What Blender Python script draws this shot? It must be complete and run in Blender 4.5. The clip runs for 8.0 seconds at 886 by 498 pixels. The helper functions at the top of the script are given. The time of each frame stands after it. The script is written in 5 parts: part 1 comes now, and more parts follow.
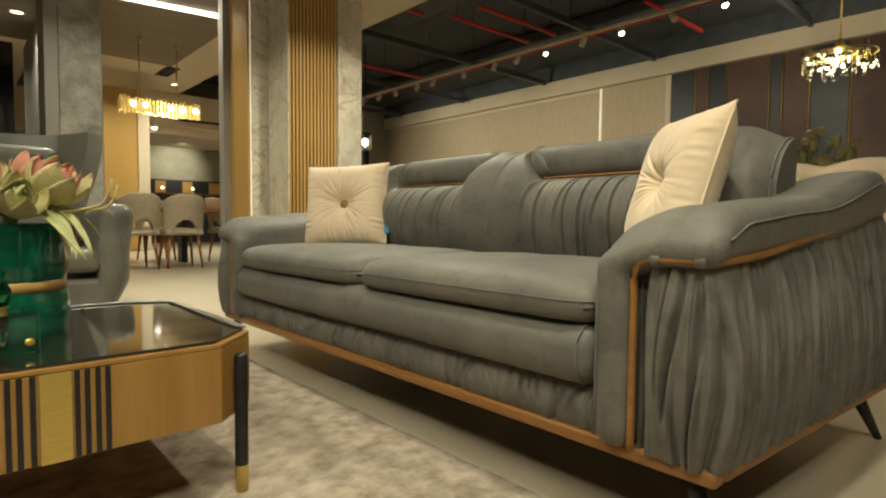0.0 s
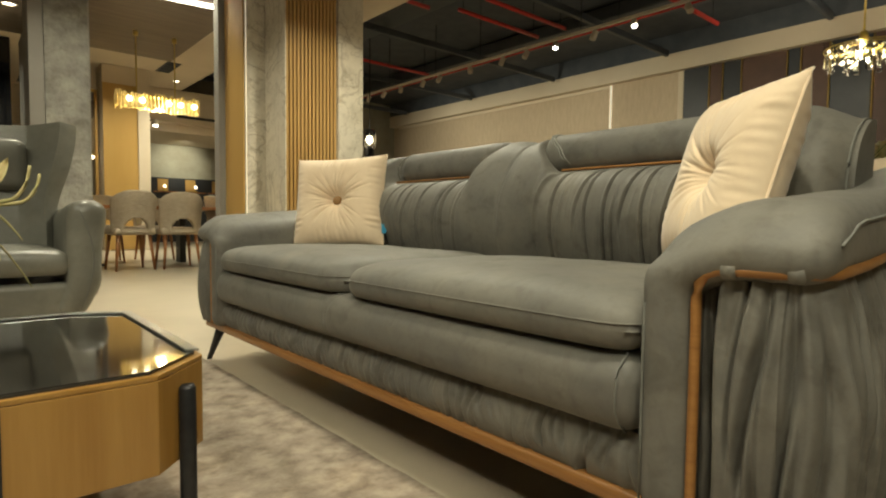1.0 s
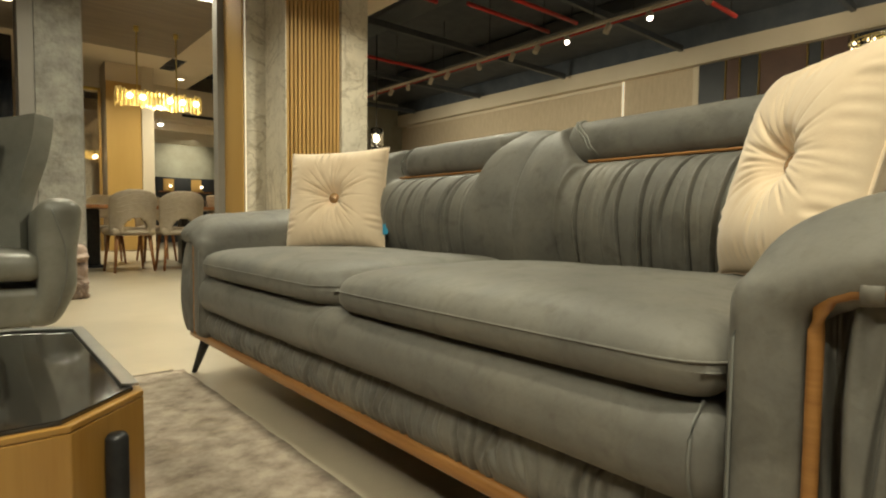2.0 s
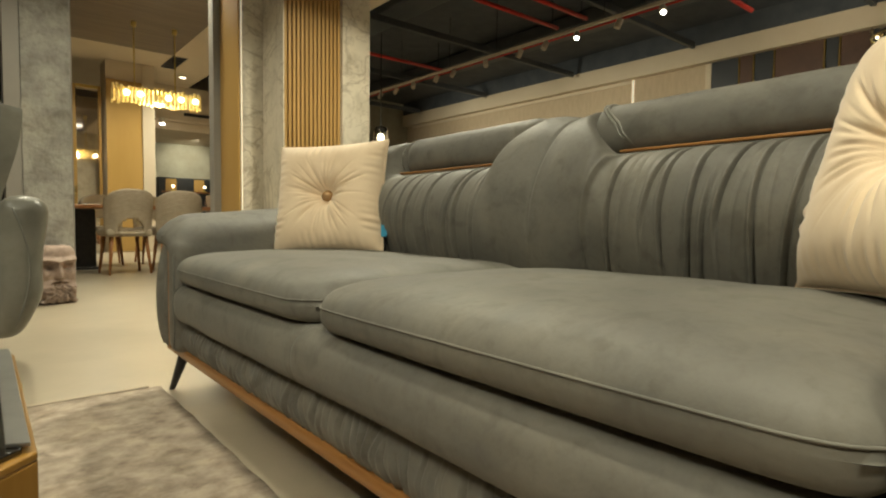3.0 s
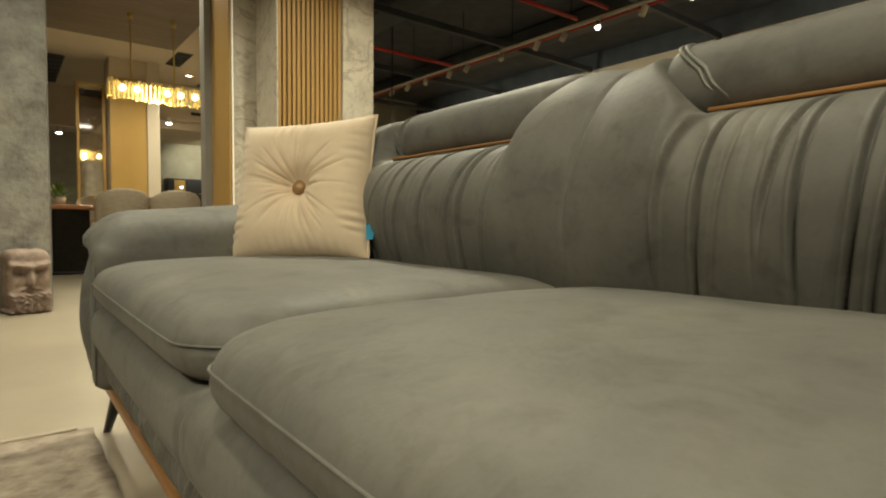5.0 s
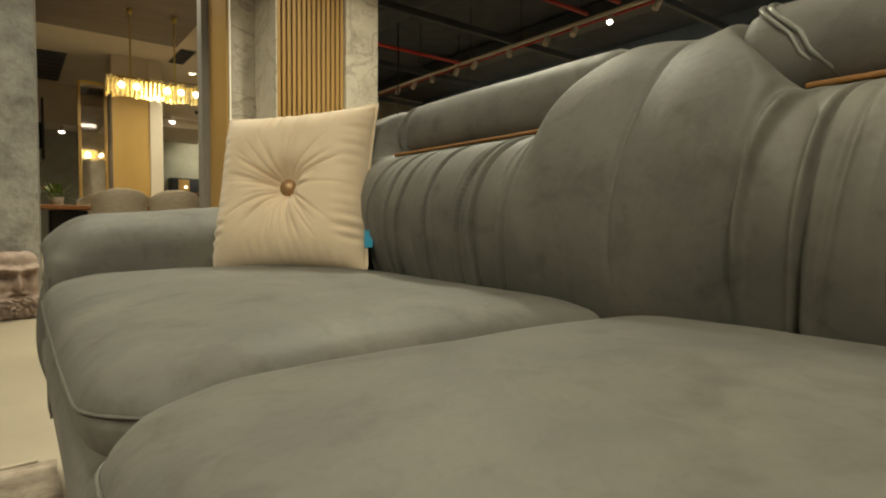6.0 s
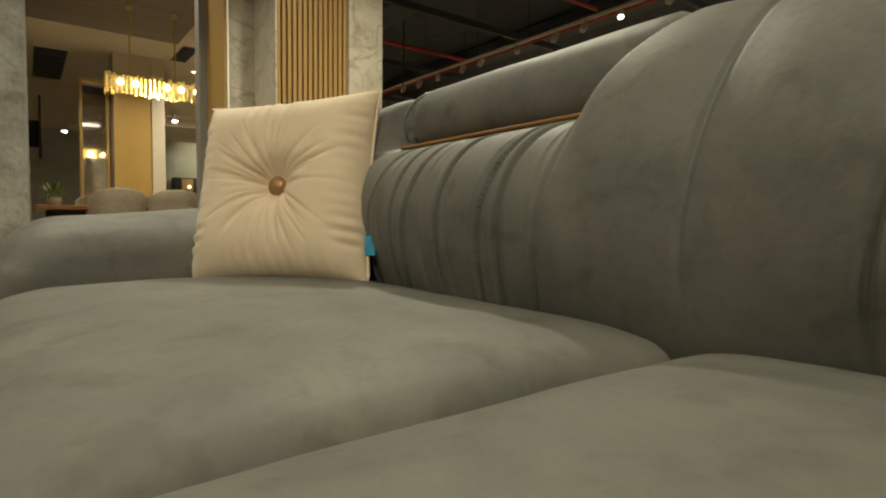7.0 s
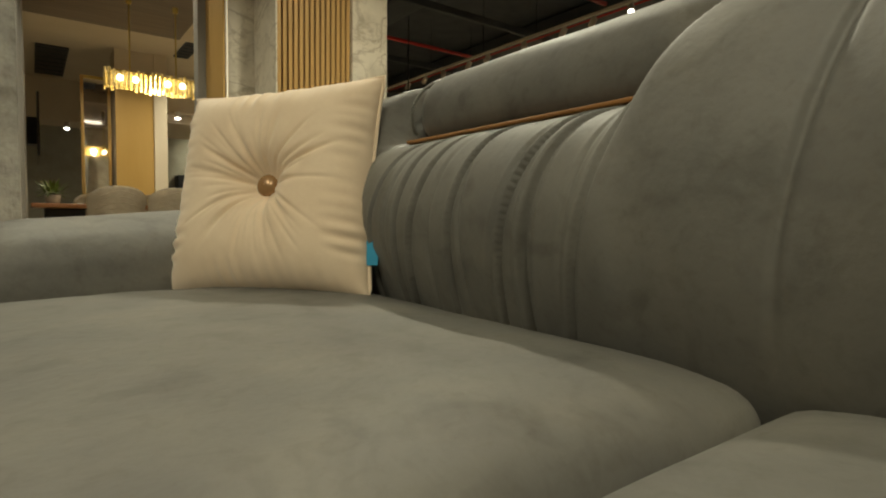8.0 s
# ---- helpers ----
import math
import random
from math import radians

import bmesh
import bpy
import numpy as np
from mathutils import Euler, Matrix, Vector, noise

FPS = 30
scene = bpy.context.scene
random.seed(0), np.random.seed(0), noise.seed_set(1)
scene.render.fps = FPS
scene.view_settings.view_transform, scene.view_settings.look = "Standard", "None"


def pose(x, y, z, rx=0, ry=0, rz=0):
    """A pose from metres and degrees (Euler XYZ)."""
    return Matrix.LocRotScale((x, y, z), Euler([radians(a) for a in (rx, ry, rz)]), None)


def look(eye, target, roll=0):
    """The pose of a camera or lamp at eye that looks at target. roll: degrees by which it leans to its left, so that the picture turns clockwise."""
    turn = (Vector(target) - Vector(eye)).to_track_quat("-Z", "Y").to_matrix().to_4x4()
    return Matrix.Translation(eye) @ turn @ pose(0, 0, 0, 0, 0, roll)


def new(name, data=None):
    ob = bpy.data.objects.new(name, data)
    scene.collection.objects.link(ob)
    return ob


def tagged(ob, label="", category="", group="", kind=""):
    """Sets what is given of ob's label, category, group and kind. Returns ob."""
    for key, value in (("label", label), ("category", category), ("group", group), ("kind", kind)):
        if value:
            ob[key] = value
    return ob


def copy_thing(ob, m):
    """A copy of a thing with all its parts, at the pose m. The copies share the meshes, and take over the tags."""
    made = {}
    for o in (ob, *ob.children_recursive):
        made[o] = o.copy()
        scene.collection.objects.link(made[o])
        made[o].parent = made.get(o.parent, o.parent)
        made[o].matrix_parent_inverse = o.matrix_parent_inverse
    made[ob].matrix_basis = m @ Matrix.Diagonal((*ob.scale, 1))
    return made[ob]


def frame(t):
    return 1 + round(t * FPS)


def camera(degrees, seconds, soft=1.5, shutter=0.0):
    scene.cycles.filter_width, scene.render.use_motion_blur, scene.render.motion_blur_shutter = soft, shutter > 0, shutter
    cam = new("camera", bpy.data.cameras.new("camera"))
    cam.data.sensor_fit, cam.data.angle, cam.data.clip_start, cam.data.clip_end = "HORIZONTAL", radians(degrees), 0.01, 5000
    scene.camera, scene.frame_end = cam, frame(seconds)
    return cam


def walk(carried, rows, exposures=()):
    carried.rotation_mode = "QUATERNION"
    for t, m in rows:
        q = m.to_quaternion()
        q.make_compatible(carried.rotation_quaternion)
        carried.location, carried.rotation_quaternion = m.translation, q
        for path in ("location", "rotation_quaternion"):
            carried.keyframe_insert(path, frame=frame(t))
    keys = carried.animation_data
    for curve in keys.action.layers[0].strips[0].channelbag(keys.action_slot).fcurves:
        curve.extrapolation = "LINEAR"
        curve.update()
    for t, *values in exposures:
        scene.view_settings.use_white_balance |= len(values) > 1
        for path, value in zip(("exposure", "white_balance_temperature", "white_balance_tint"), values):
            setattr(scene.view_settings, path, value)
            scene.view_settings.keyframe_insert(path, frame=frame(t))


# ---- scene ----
cam = camera(77.7, 8.0, soft=2.1)
PATH = [
    (0, (-0.994, -0.377, 0.629), (0.346, 1.104, 0.528), 0.5),
    (0.5, (-0.896, -0.268, 0.614), (0.437, 1.22, 0.516), 0.6),
    (1, (-0.809, -0.191, 0.626), (0.514, 1.306, 0.523), 0.6),
    (1.5, (-0.725, -0.106, 0.625), (0.585, 1.402, 0.52), 0.5),
    (3, (-0.5, 0.161, 0.623), (0.784, 1.691, 0.523), 0.6),
    (3.5, (-0.409, 0.237, 0.618), (0.866, 1.775, 0.518), 0.4),
    (4, (-0.334, 0.304, 0.607), (0.931, 1.851, 0.515), 0.5),
    (4.5, (-0.266, 0.389, 0.609), (0.988, 1.944, 0.517), 0.5),
    (6, (-0.079, 0.638, 0.628), (1.145, 2.217, 0.532), 0.5),
    (6.5, (-0.039, 0.715, 0.634), (1.182, 2.296, 0.536), 0.5),
    (7, (0.018, 0.791, 0.636), (1.227, 2.381, 0.539), 0.5),
    (7.5, (0.055, 0.85, 0.644), (1.257, 2.445, 0.542), 0.6),
    (8, (0.091, 0.911, 0.648), (1.287, 2.51, 0.544), 0.6),
]
walk(cam, [(t, look(eye, target, roll)) for t, eye, target, roll in PATH],
     exposures=[(0, 0.15), (4.0, 0.04), (6.0, -0.14), (8.0, -0.34)])

# ---- world and light ----
world = bpy.data.worlds.new("world")
world.use_nodes = True
world.node_tree.nodes["Background"].inputs[0].default_value = (0.9, 0.75, 0.55, 1)
world.node_tree.nodes["Background"].inputs[1].default_value = 0.02
scene.world = world
WARM = (1.0, 0.95, 0.715)


def lamp(kind, place, target, power, size=0.2, colour=WARM, cone=100, blend=0.6):
    data = bpy.data.lights.new("lamp", kind)
    data.energy, data.color = power, colour
    if kind == "AREA":
        data.shape, data.size = "DISK", size
        data.spread = radians(cone)
    else:
        data.shadow_soft_size = size
    if kind == "SPOT":
        data.spot_size, data.spot_blend = radians(cone), blend
    ob = new("lamp", data)
    ob.matrix_world = look(place, target)
    return ob


# downlights in the low ceiling: place, power; all but (-0.3, 7.9) added unseen
DOWNLIGHTS = [(-0.5, 0.1, 19), (0.72, 1.1, 3), (-1.25, -1.3, 22), (1.55, 2.95, 48), (-0.1, 3.9, 24), (0.9, 5.6, 28), (-0.3, 7.9, 12), (-2.3, 2.3, 8)]
for x, y, watts in DOWNLIGHTS:
    lamp("AREA", (x, y, 3.03), (x, y, 0), watts, 0.16, cone=120)
# unseen gimbal downlights, added to brighten the sofa and its far cushion
AIMED = [(-1.9, -0.8, 13, (0.45, 1.9, 0.7)), (-2.5, 1.0, 13, (0.2, 1.1, 0.3))]
for x, y, watts, spot in AIMED:
    lamp("AREA", (x, y, 3.02), spot, watts, 0.14, cone=100)
# added fill lamps without fixtures, brightening the dining end
for x, y, watts in [(1.0, 10.2, 36), (2.7, 11.3, 40), (3.4, 10.5, 50), (-1.5, 10.5, 35)]:
    lamp("AREA", (x, y, 3.2), (x, y, 0), watts, 0.3, cone=150)
lamp("POINT", (1.26, 7.95, 2.13), (1.26, 7.95, 0), 20, 0.05, (1, 0.82, 0.5))
lamp("POINT", (8.27, 1.7, 2.9), (8.27, 1.7, 0), 110, 0.06, (1, 0.88, 0.62))

# ---- materials ----


def material(name, colour, rough=0.5, metal=0.0, second=None, scale=8.0, bump=0.0, bump_scale=60.0, detail=6.0, stretch=(1, 1, 1), coat=0.0, sheen=0.0, spread=(0.35, 0.65), rough_var=0.0, specular=0.5):
    m = bpy.data.materials.new(name)
    m.use_nodes = True
    nt = m.node_tree
    b = nt.nodes["Principled BSDF"]
    b.inputs["Base Color"].default_value = (*colour, 1)
    b.inputs["Roughness"].default_value = rough
    b.inputs["Metallic"].default_value = metal
    b.inputs["Coat Weight"].default_value = coat
    b.inputs["Coat Roughness"].default_value = 0.08
    b.inputs["Sheen Weight"].default_value = sheen
    b.inputs["Specular IOR Level"].default_value = specular
    tc = nt.nodes.new("ShaderNodeTexCoord")
    mp = nt.nodes.new("ShaderNodeMapping")
    mp.inputs["Scale"].default_value = stretch
    nt.links.new(tc.outputs["Object"], mp.inputs[0])
    if second:
        n = nt.nodes.new("ShaderNodeTexNoise")
        n.inputs["Scale"].default_value, n.inputs["Detail"].default_value, n.inputs["Roughness"].default_value = scale, detail, 0.62
        nt.links.new(mp.outputs[0], n.inputs["Vector"])
        r = nt.nodes.new("ShaderNodeValToRGB")
        r.color_ramp.elements[0].position, r.color_ramp.elements[1].position = spread
        r.color_ramp.elements[0].color, r.color_ramp.elements[1].color = (*colour, 1), (*second, 1)
        nt.links.new(n.outputs["Fac"], r.inputs[0])
        nt.links.new(r.outputs[0], b.inputs["Base Color"])
        if rough_var:
            mr = nt.nodes.new("ShaderNodeMapRange")
            mr.inputs[3].default_value, mr.inputs[4].default_value = rough - rough_var, rough + rough_var
            nt.links.new(n.outputs["Fac"], mr.inputs[0])
            nt.links.new(mr.outputs[0], b.inputs["Roughness"])
    if bump:
        n2 = nt.nodes.new("ShaderNodeTexNoise")
        n2.inputs["Scale"].default_value, n2.inputs["Detail"].default_value = bump_scale, 5
        nt.links.new(mp.outputs[0], n2.inputs["Vector"])
        bp = nt.nodes.new("ShaderNodeBump")
        bp.inputs["Strength"].default_value, bp.inputs["Distance"].default_value = bump, 0.002
        nt.links.new(n2.outputs["Fac"], bp.inputs["Height"])
        nt.links.new(bp.outputs[0], b.inputs["Normal"])
    return m


def glow(name, colour, strength):
    m = bpy.data.materials.new(name)
    m.use_nodes = True
    b = m.node_tree.nodes["Principled BSDF"]
    b.inputs["Base Color"].default_value = (*colour, 1)
    b.inputs["Emission Color"].default_value = (*colour, 1)
    b.inputs["Emission Strength"].default_value = strength
    return m


def clear(name, colour, rough=0.02, ior=1.45):
    m = bpy.data.materials.new(name)
    m.use_nodes = True
    b = m.node_tree.nodes["Principled BSDF"]
    b.inputs["Base Color"].default_value = (*colour, 1)
    b.inputs["Roughness"].default_value, b.inputs["IOR"].default_value = rough, ior
    b.inputs["Transmission Weight"].default_value = 1.0
    return m


LEATHER = material("grey_leather", (0.112, 0.108, 0.097), 0.59, second=(0.182, 0.172, 0.145), scale=6, bump=0.35, bump_scale=80, detail=10, rough_var=0.10, spread=(0.28, 0.74), specular=0.38, sheen=0.05)
LEATHER_SMOOTH = material("grey_smooth_leather", (0.17, 0.168, 0.145), 0.34, second=(0.235, 0.232, 0.20), scale=4, bump=0.15, bump_scale=260)
STITCH = material("grey_thread", (0.17, 0.17, 0.15), 0.7)
RAIL_WOOD = material("orange_brown_wood", (0.25, 0.11, 0.028), 0.42, second=(0.35, 0.165, 0.046), scale=6, stretch=(3, 0.6, 14), bump=0.08, bump_scale=30)
DARK_METAL = material("dark_metal", (0.03, 0.03, 0.032), 0.4, 0.6, second=(0.045, 0.045, 0.045), scale=30)
VELVET = material("cream_velvet", (0.75, 0.585, 0.40), 0.85, second=(0.83, 0.665, 0.47), scale=9, bump=0.15, bump_scale=300, sheen=0.4)
BUTTON = material("brown_satin_button", (0.34, 0.20, 0.09), 0.25, 0.3)
BLUE = material("blue_fabric_tag", (0.02, 0.25, 0.42), 0.7)
FLOOR = material("beige_porcelain", (0.38, 0.325, 0.24), 0.30, second=(0.46, 0.395, 0.295), scale=1.6, detail=8, rough_var=0.05)
RUG = material("distressed_rug", (0.235, 0.185, 0.145), 0.95, second=(0.45, 0.375, 0.295), scale=15.0, detail=15, stretch=(1.0, 1.15, 1), bump=0.7, bump_scale=260, spread=(0.30, 0.62))
RUG_EDGE = material("rug_binding", (0.55, 0.47, 0.36), 0.9)
DULL_BRASS = material("dull_brass", (0.30, 0.20, 0.06), 0.5, 0.8)
MARBLE = material("cream_marble", (0.60, 0.55, 0.45), 0.3, second=(0.44, 0.40, 0.33), scale=2.2, detail=10, stretch=(1.5, 1.5, 0.6), spread=(0.52, 0.72))
STUCCO = material("grey_stucco", (0.25, 0.24, 0.215), 0.6, second=(0.40, 0.39, 0.35), scale=6, detail=13, bump=1.0, bump_scale=26, spread=(0.36, 0.64))
SMOOTH_GREY = material("smooth_grey_paint", (0.30, 0.28, 0.25), 0.5, second=(0.33, 0.31, 0.28), scale=3)
GOLD_PAINT = material("ochre_gold_panel", (0.47, 0.285, 0.08), 0.42, 0.1, second=(0.53, 0.33, 0.105), scale=2, stretch=(1, 1, 0.2))
SLAT = material("ochre_wood_slat", (0.40, 0.235, 0.075), 0.45, second=(0.48, 0.29, 0.10), scale=4, stretch=(4, 4, 0.4))
SLAT_GAP = material("slat_backing", (0.16, 0.09, 0.03), 0.7)
CREAM = material("cream_plaster", (0.62, 0.52, 0.38), 0.8, second=(0.66, 0.56, 0.42), scale=1.2, bump=0.1, bump_scale=40)
WALLPAPER = material("beige_wallpaper", (0.47, 0.37, 0.25), 0.75, second=(0.53, 0.42, 0.29), scale=14, stretch=(1, 1, 0.3), bump=0.15)
TAUPE = material("taupe_wood_ceiling", (0.17, 0.13, 0.09), 0.6, second=(0.22, 0.17, 0.12), scale=3, stretch=(0.4, 6, 1))
BLACK = material("black_paint", (0.060, 0.069, 0.082), 0.8, second=(0.085, 0.094, 0.108), scale=3)
DUCT = material("dark_duct", (0.050, 0.058, 0.068), 0.5, second=(0.07, 0.078, 0.088), scale=2)
RED = material("red_pipe_paint", (0.60, 0.035, 0.03), 0.4)
WHITE_METAL = material("cream_white_metal", (0.62, 0.55, 0.45), 0.4)
TABLE_WOOD = material("honey_wood_veneer", (0.33, 0.17, 0.034), 0.35, second=(0.42, 0.235, 0.058), scale=3.0, stretch=(9, 9, 0.5), coat=0.3)
DARK_GLASS = material("dark_glass_top", (0.014, 0.012, 0.01), 0.05, coat=0.7)
BRASS = material("brushed_brass", (0.60, 0.45, 0.11), 0.3, 0.7, second=(0.68, 0.52, 0.16), scale=20, stretch=(1, 1, 10))
CHROME = material("steel_edge", (0.42, 0.42, 0.41), 0.34, 1.0, second=(0.5, 0.5, 0.48), scale=12)
GREEN_GLASS = clear("green_glass", (0.0, 0.30, 0.16), 0.03, 1.5)
GREEN_BODY = material("deep_green_glass", (0.0, 0.16, 0.095), 0.04, second=(0.004, 0.34, 0.20), scale=16, coat=0.6)
GREEN_BODY.node_tree.nodes["Principled BSDF"].inputs["Transmission Weight"].default_value = 0.7
CLEAR_GLASS = clear("clear_glass", (0.95, 0.97, 0.95))
PETAL_GREEN = material("pale_green_petal", (0.40, 0.45, 0.17), 0.55, second=(0.60, 0.55, 0.29), scale=30)
PETAL_PINK = material("pink_petal", (0.58, 0.17, 0.14), 0.55, second=(0.52, 0.40, 0.22), scale=16)
PETAL_CREAM = material("cream_petal", (0.58, 0.47, 0.25), 0.55, second=(0.42, 0.40, 0.16), scale=18)
LEAF = material("green_leaf", (0.10, 0.17, 0.03), 0.5, second=(0.20, 0.26, 0.05), scale=12)
STONE = material("pinkish_terracotta", (0.27, 0.20, 0.165), 0.85, second=(0.42, 0.32, 0.265), scale=14, bump=0.5, bump_scale=40)
CHAIR_FABRIC = material("beige_quilted_fabric", (0.42, 0.35, 0.26), 0.85, second=(0.48, 0.41, 0.31), scale=20, bump=0.2)
CHAIR_WOOD = material("chestnut_wood", (0.28, 0.11, 0.035), 0.4, second=(0.36, 0.16, 0.055), scale=8, stretch=(6, 6, 0.6))
DARK_PANEL = material("dark_charcoal_panel", (0.022, 0.024, 0.027), 0.45, second=(0.032, 0.033, 0.036), scale=2)
BROWN_PANEL = material("brown_leather_panel", (0.075, 0.036, 0.022), 0.55, second=(0.10, 0.05, 0.03), scale=3)
DARK_WINDOW = material("night_window_glass", (0.006, 0.007, 0.009), 0.08)
FAR_WALL = material("sage_plaster", (0.30, 0.28, 0.21), 0.8, second=(0.37, 0.35, 0.27), scale=3)
AMBER = material("amber_crystal", (0.62, 0.48, 0.13), 0.08, second=(0.92, 0.80, 0.42), scale=30)
# slight emission stands in for bulb light passing through the bars
AMBER.node_tree.nodes["Principled BSDF"].inputs["Emission Color"].default_value = (1.0, 0.62, 0.16, 1)
AMBER.node_tree.nodes["Principled BSDF"].inputs["Emission Strength"].default_value = 0.14
BULB = glow("lit_bulb", (1.0, 0.88, 0.62), 8.0)
GLINT = glow("lit_crystal_bulb", (1.0, 0.85, 0.6), 3.5)
# shared by the column's light line and a moulding edge that only catches light
SOFT_GLOW = glow("warm_glow", (1.0, 0.9, 0.7), 0.32)
SMALL = glow("small_lamp", (1.0, 0.85, 0.6), 4.0)
LED = glow("led_strip", (1.0, 0.90, 0.75), 5.0)
LENS = glow("lit_lens", (1.0, 0.93, 0.8), 12.0)
DOWN = glow("downlight_lens", (1.0, 0.85, 0.6), 8.0)

# petals blush from green at the base to pink at the tip
nt = PETAL_PINK.node_tree
tc, sp, rp = nt.nodes.new("ShaderNodeTexCoord"), nt.nodes.new("ShaderNodeSeparateXYZ"), nt.nodes.new("ShaderNodeValToRGB")
nt.links.new(tc.outputs["Object"], sp.inputs[0])
nt.links.new(sp.outputs["Y"], rp.inputs[0])
rp.color_ramp.elements[0].position, rp.color_ramp.elements[0].color = 0.15, (0.50, 0.46, 0.20, 1)
rp.color_ramp.elements[1].position, rp.color_ramp.elements[1].color = 0.8, (0.68, 0.20, 0.19, 1)
nt.links.new(rp.outputs[0], nt.nodes["Principled BSDF"].inputs["Base Color"])


def hide(m, blotch, strength):
    """Worn patches: dark smudges and pale rubbed areas over a leather's own colour."""
    nt = m.node_tree
    b = nt.nodes["Principled BSDF"]
    src = b.inputs["Base Color"].links[0].from_socket
    tc = nt.nodes.new("ShaderNodeTexCoord")
    for scale, lo, hi, dark in ((blotch, 0.54, 0.68, 0.55), (blotch * 0.35, 0.50, 0.72, 1.35), (blotch * 3.2, 0.52, 0.72, 0.72), (blotch * 12, 0.52, 0.75, 0.88)):
        n = nt.nodes.new("ShaderNodeTexNoise")
        n.inputs["Scale"].default_value, n.inputs["Detail"].default_value, n.inputs["Distortion"].default_value = scale, 7, 0.6
        mp = nt.nodes.new("ShaderNodeMapping")
        mp.inputs["Location"].default_value = (scale, 2.3, 0.7)
        nt.links.new(tc.outputs["Object"], mp.inputs[0])
        nt.links.new(mp.outputs[0], n.inputs["Vector"])
        r = nt.nodes.new("ShaderNodeMapRange")
        r.inputs[1].default_value, r.inputs[2].default_value, r.inputs[3].default_value, r.inputs[4].default_value = lo, hi, 0.0, strength
        nt.links.new(n.outputs["Fac"], r.inputs[0])
        mx = nt.nodes.new("ShaderNodeMix")
        mx.data_type, mx.blend_type = "RGBA", "MULTIPLY"
        nt.links.new(r.outputs[0], mx.inputs["Factor"])
        nt.links.new(src, mx.inputs[6])
        mx.inputs[7].default_value = (dark, dark * 0.965, dark * 0.90, 1)
        src = mx.outputs[2]
    nt.links.new(src, b.inputs["Base Color"])


def veins(m, scale, tint, width):
    """Thin wandering veins where a distorted noise crosses its middle value."""
    nt = m.node_tree
    b = nt.nodes["Principled BSDF"]
    src = b.inputs["Base Color"].links[0].from_socket
    tc = nt.nodes.new("ShaderNodeTexCoord")
    for k, reach in ((1.0, 1.0), (2.7, 0.6)):
        n = nt.nodes.new("ShaderNodeTexNoise")
        n.inputs["Scale"].default_value, n.inputs["Detail"].default_value, n.inputs["Distortion"].default_value = scale * k, 6, 1.2
        nt.links.new(tc.outputs["Object"], n.inputs["Vector"])
        off = nt.nodes.new("ShaderNodeMath")
        off.operation = "SUBTRACT"
        off.inputs[1].default_value = 0.5
        nt.links.new(n.outputs["Fac"], off.inputs[0])
        size = nt.nodes.new("ShaderNodeMath")
        size.operation = "ABSOLUTE"
        nt.links.new(off.outputs[0], size.inputs[0])
        r = nt.nodes.new("ShaderNodeMapRange")
        r.inputs[1].default_value, r.inputs[2].default_value, r.inputs[3].default_value, r.inputs[4].default_value = 0.0, width, 0.8 * reach, 0.0
        nt.links.new(size.outputs[0], r.inputs[0])
        mx = nt.nodes.new("ShaderNodeMix")
        mx.data_type = "RGBA"
        nt.links.new(r.outputs[0], mx.inputs["Factor"])
        nt.links.new(src, mx.inputs[6])
        mx.inputs[7].default_value = (*tint, 1)
        src = mx.outputs[2]
    nt.links.new(src, b.inputs["Base Color"])


veins(MARBLE, 2.2, (0.34, 0.29, 0.22), 0.03)
hide(MARBLE, 3.0, 0.4)
next(n for n in STUCCO.node_tree.nodes if n.type == "BUMP").inputs["Distance"].default_value = 0.012
hide(LEATHER, 14.0, 0.48)
hide(LEATHER_SMOOTH, 4.0, 0.35)
hide(RUG, 13.0, 0.6)
hide(STUCCO, 7.0, 0.55)
hide(FLOOR, 0.9, 0.16)
hide(STONE, 16.0, 0.5)

# ---- mesh helpers ----


def part(name, bm, mat, parent=None, label="", smooth=True):
    me = bpy.data.meshes.new(name)
    bm.to_mesh(me)
    bm.free()
    me.materials.append(mat)
    if smooth:
        for p in me.polygons:
            p.use_smooth = True
    ob = new(name, me)
    if parent:
        ob.parent = parent
    if label:
        tagged(ob, label)
    return ob


def thing(name, place, label, category, group="", turn=0.0):
    ob = new(name)
    ob.empty_display_size = 0.1
    ob.matrix_basis = pose(*place, 0, 0, turn)
    return tagged(ob, label, category, group)


def piece(name, mesh, parent, m=None):
    ob = new(name, mesh)
    ob.parent = parent
    if m is not None:
        ob.matrix_basis = m
    return ob


def box(x0, x1, y0, y1, z0, z1, bevel=0.0, seg=2, bm=None):
    own = bmesh.new()
    bmesh.ops.create_cube(own, size=1.0, matrix=Matrix.Translation(((x0 + x1) / 2, (y0 + y1) / 2, (z0 + z1) / 2)) @ Matrix.Diagonal((x1 - x0, y1 - y0, z1 - z0, 1)))
    if bevel:
        bmesh.ops.bevel(own, geom=own.edges[:], offset=bevel, segments=seg, affect="EDGES", profile=0.5)
    if bm is None:
        return own
    join(bm, own)
    return bm


def join(bm, other):
    me = bpy.data.meshes.new("joined")
    other.to_mesh(me)
    other.free()
    bm.from_mesh(me)
    bpy.data.meshes.remove(me)
    return bm


def surf(f, nu, nv, close_u=False):
    bm = bmesh.new()
    g = [[bm.verts.new(f(i / nu, j / nv)) for j in range(nv + 1)] for i in range(nu if close_u else nu + 1)]
    n = len(g)
    for i in range(nu):
        for j in range(nv):
            bm.faces.new((g[i][j], g[(i + 1) % n][j], g[(i + 1) % n][j + 1], g[i][j + 1]))
    return bm


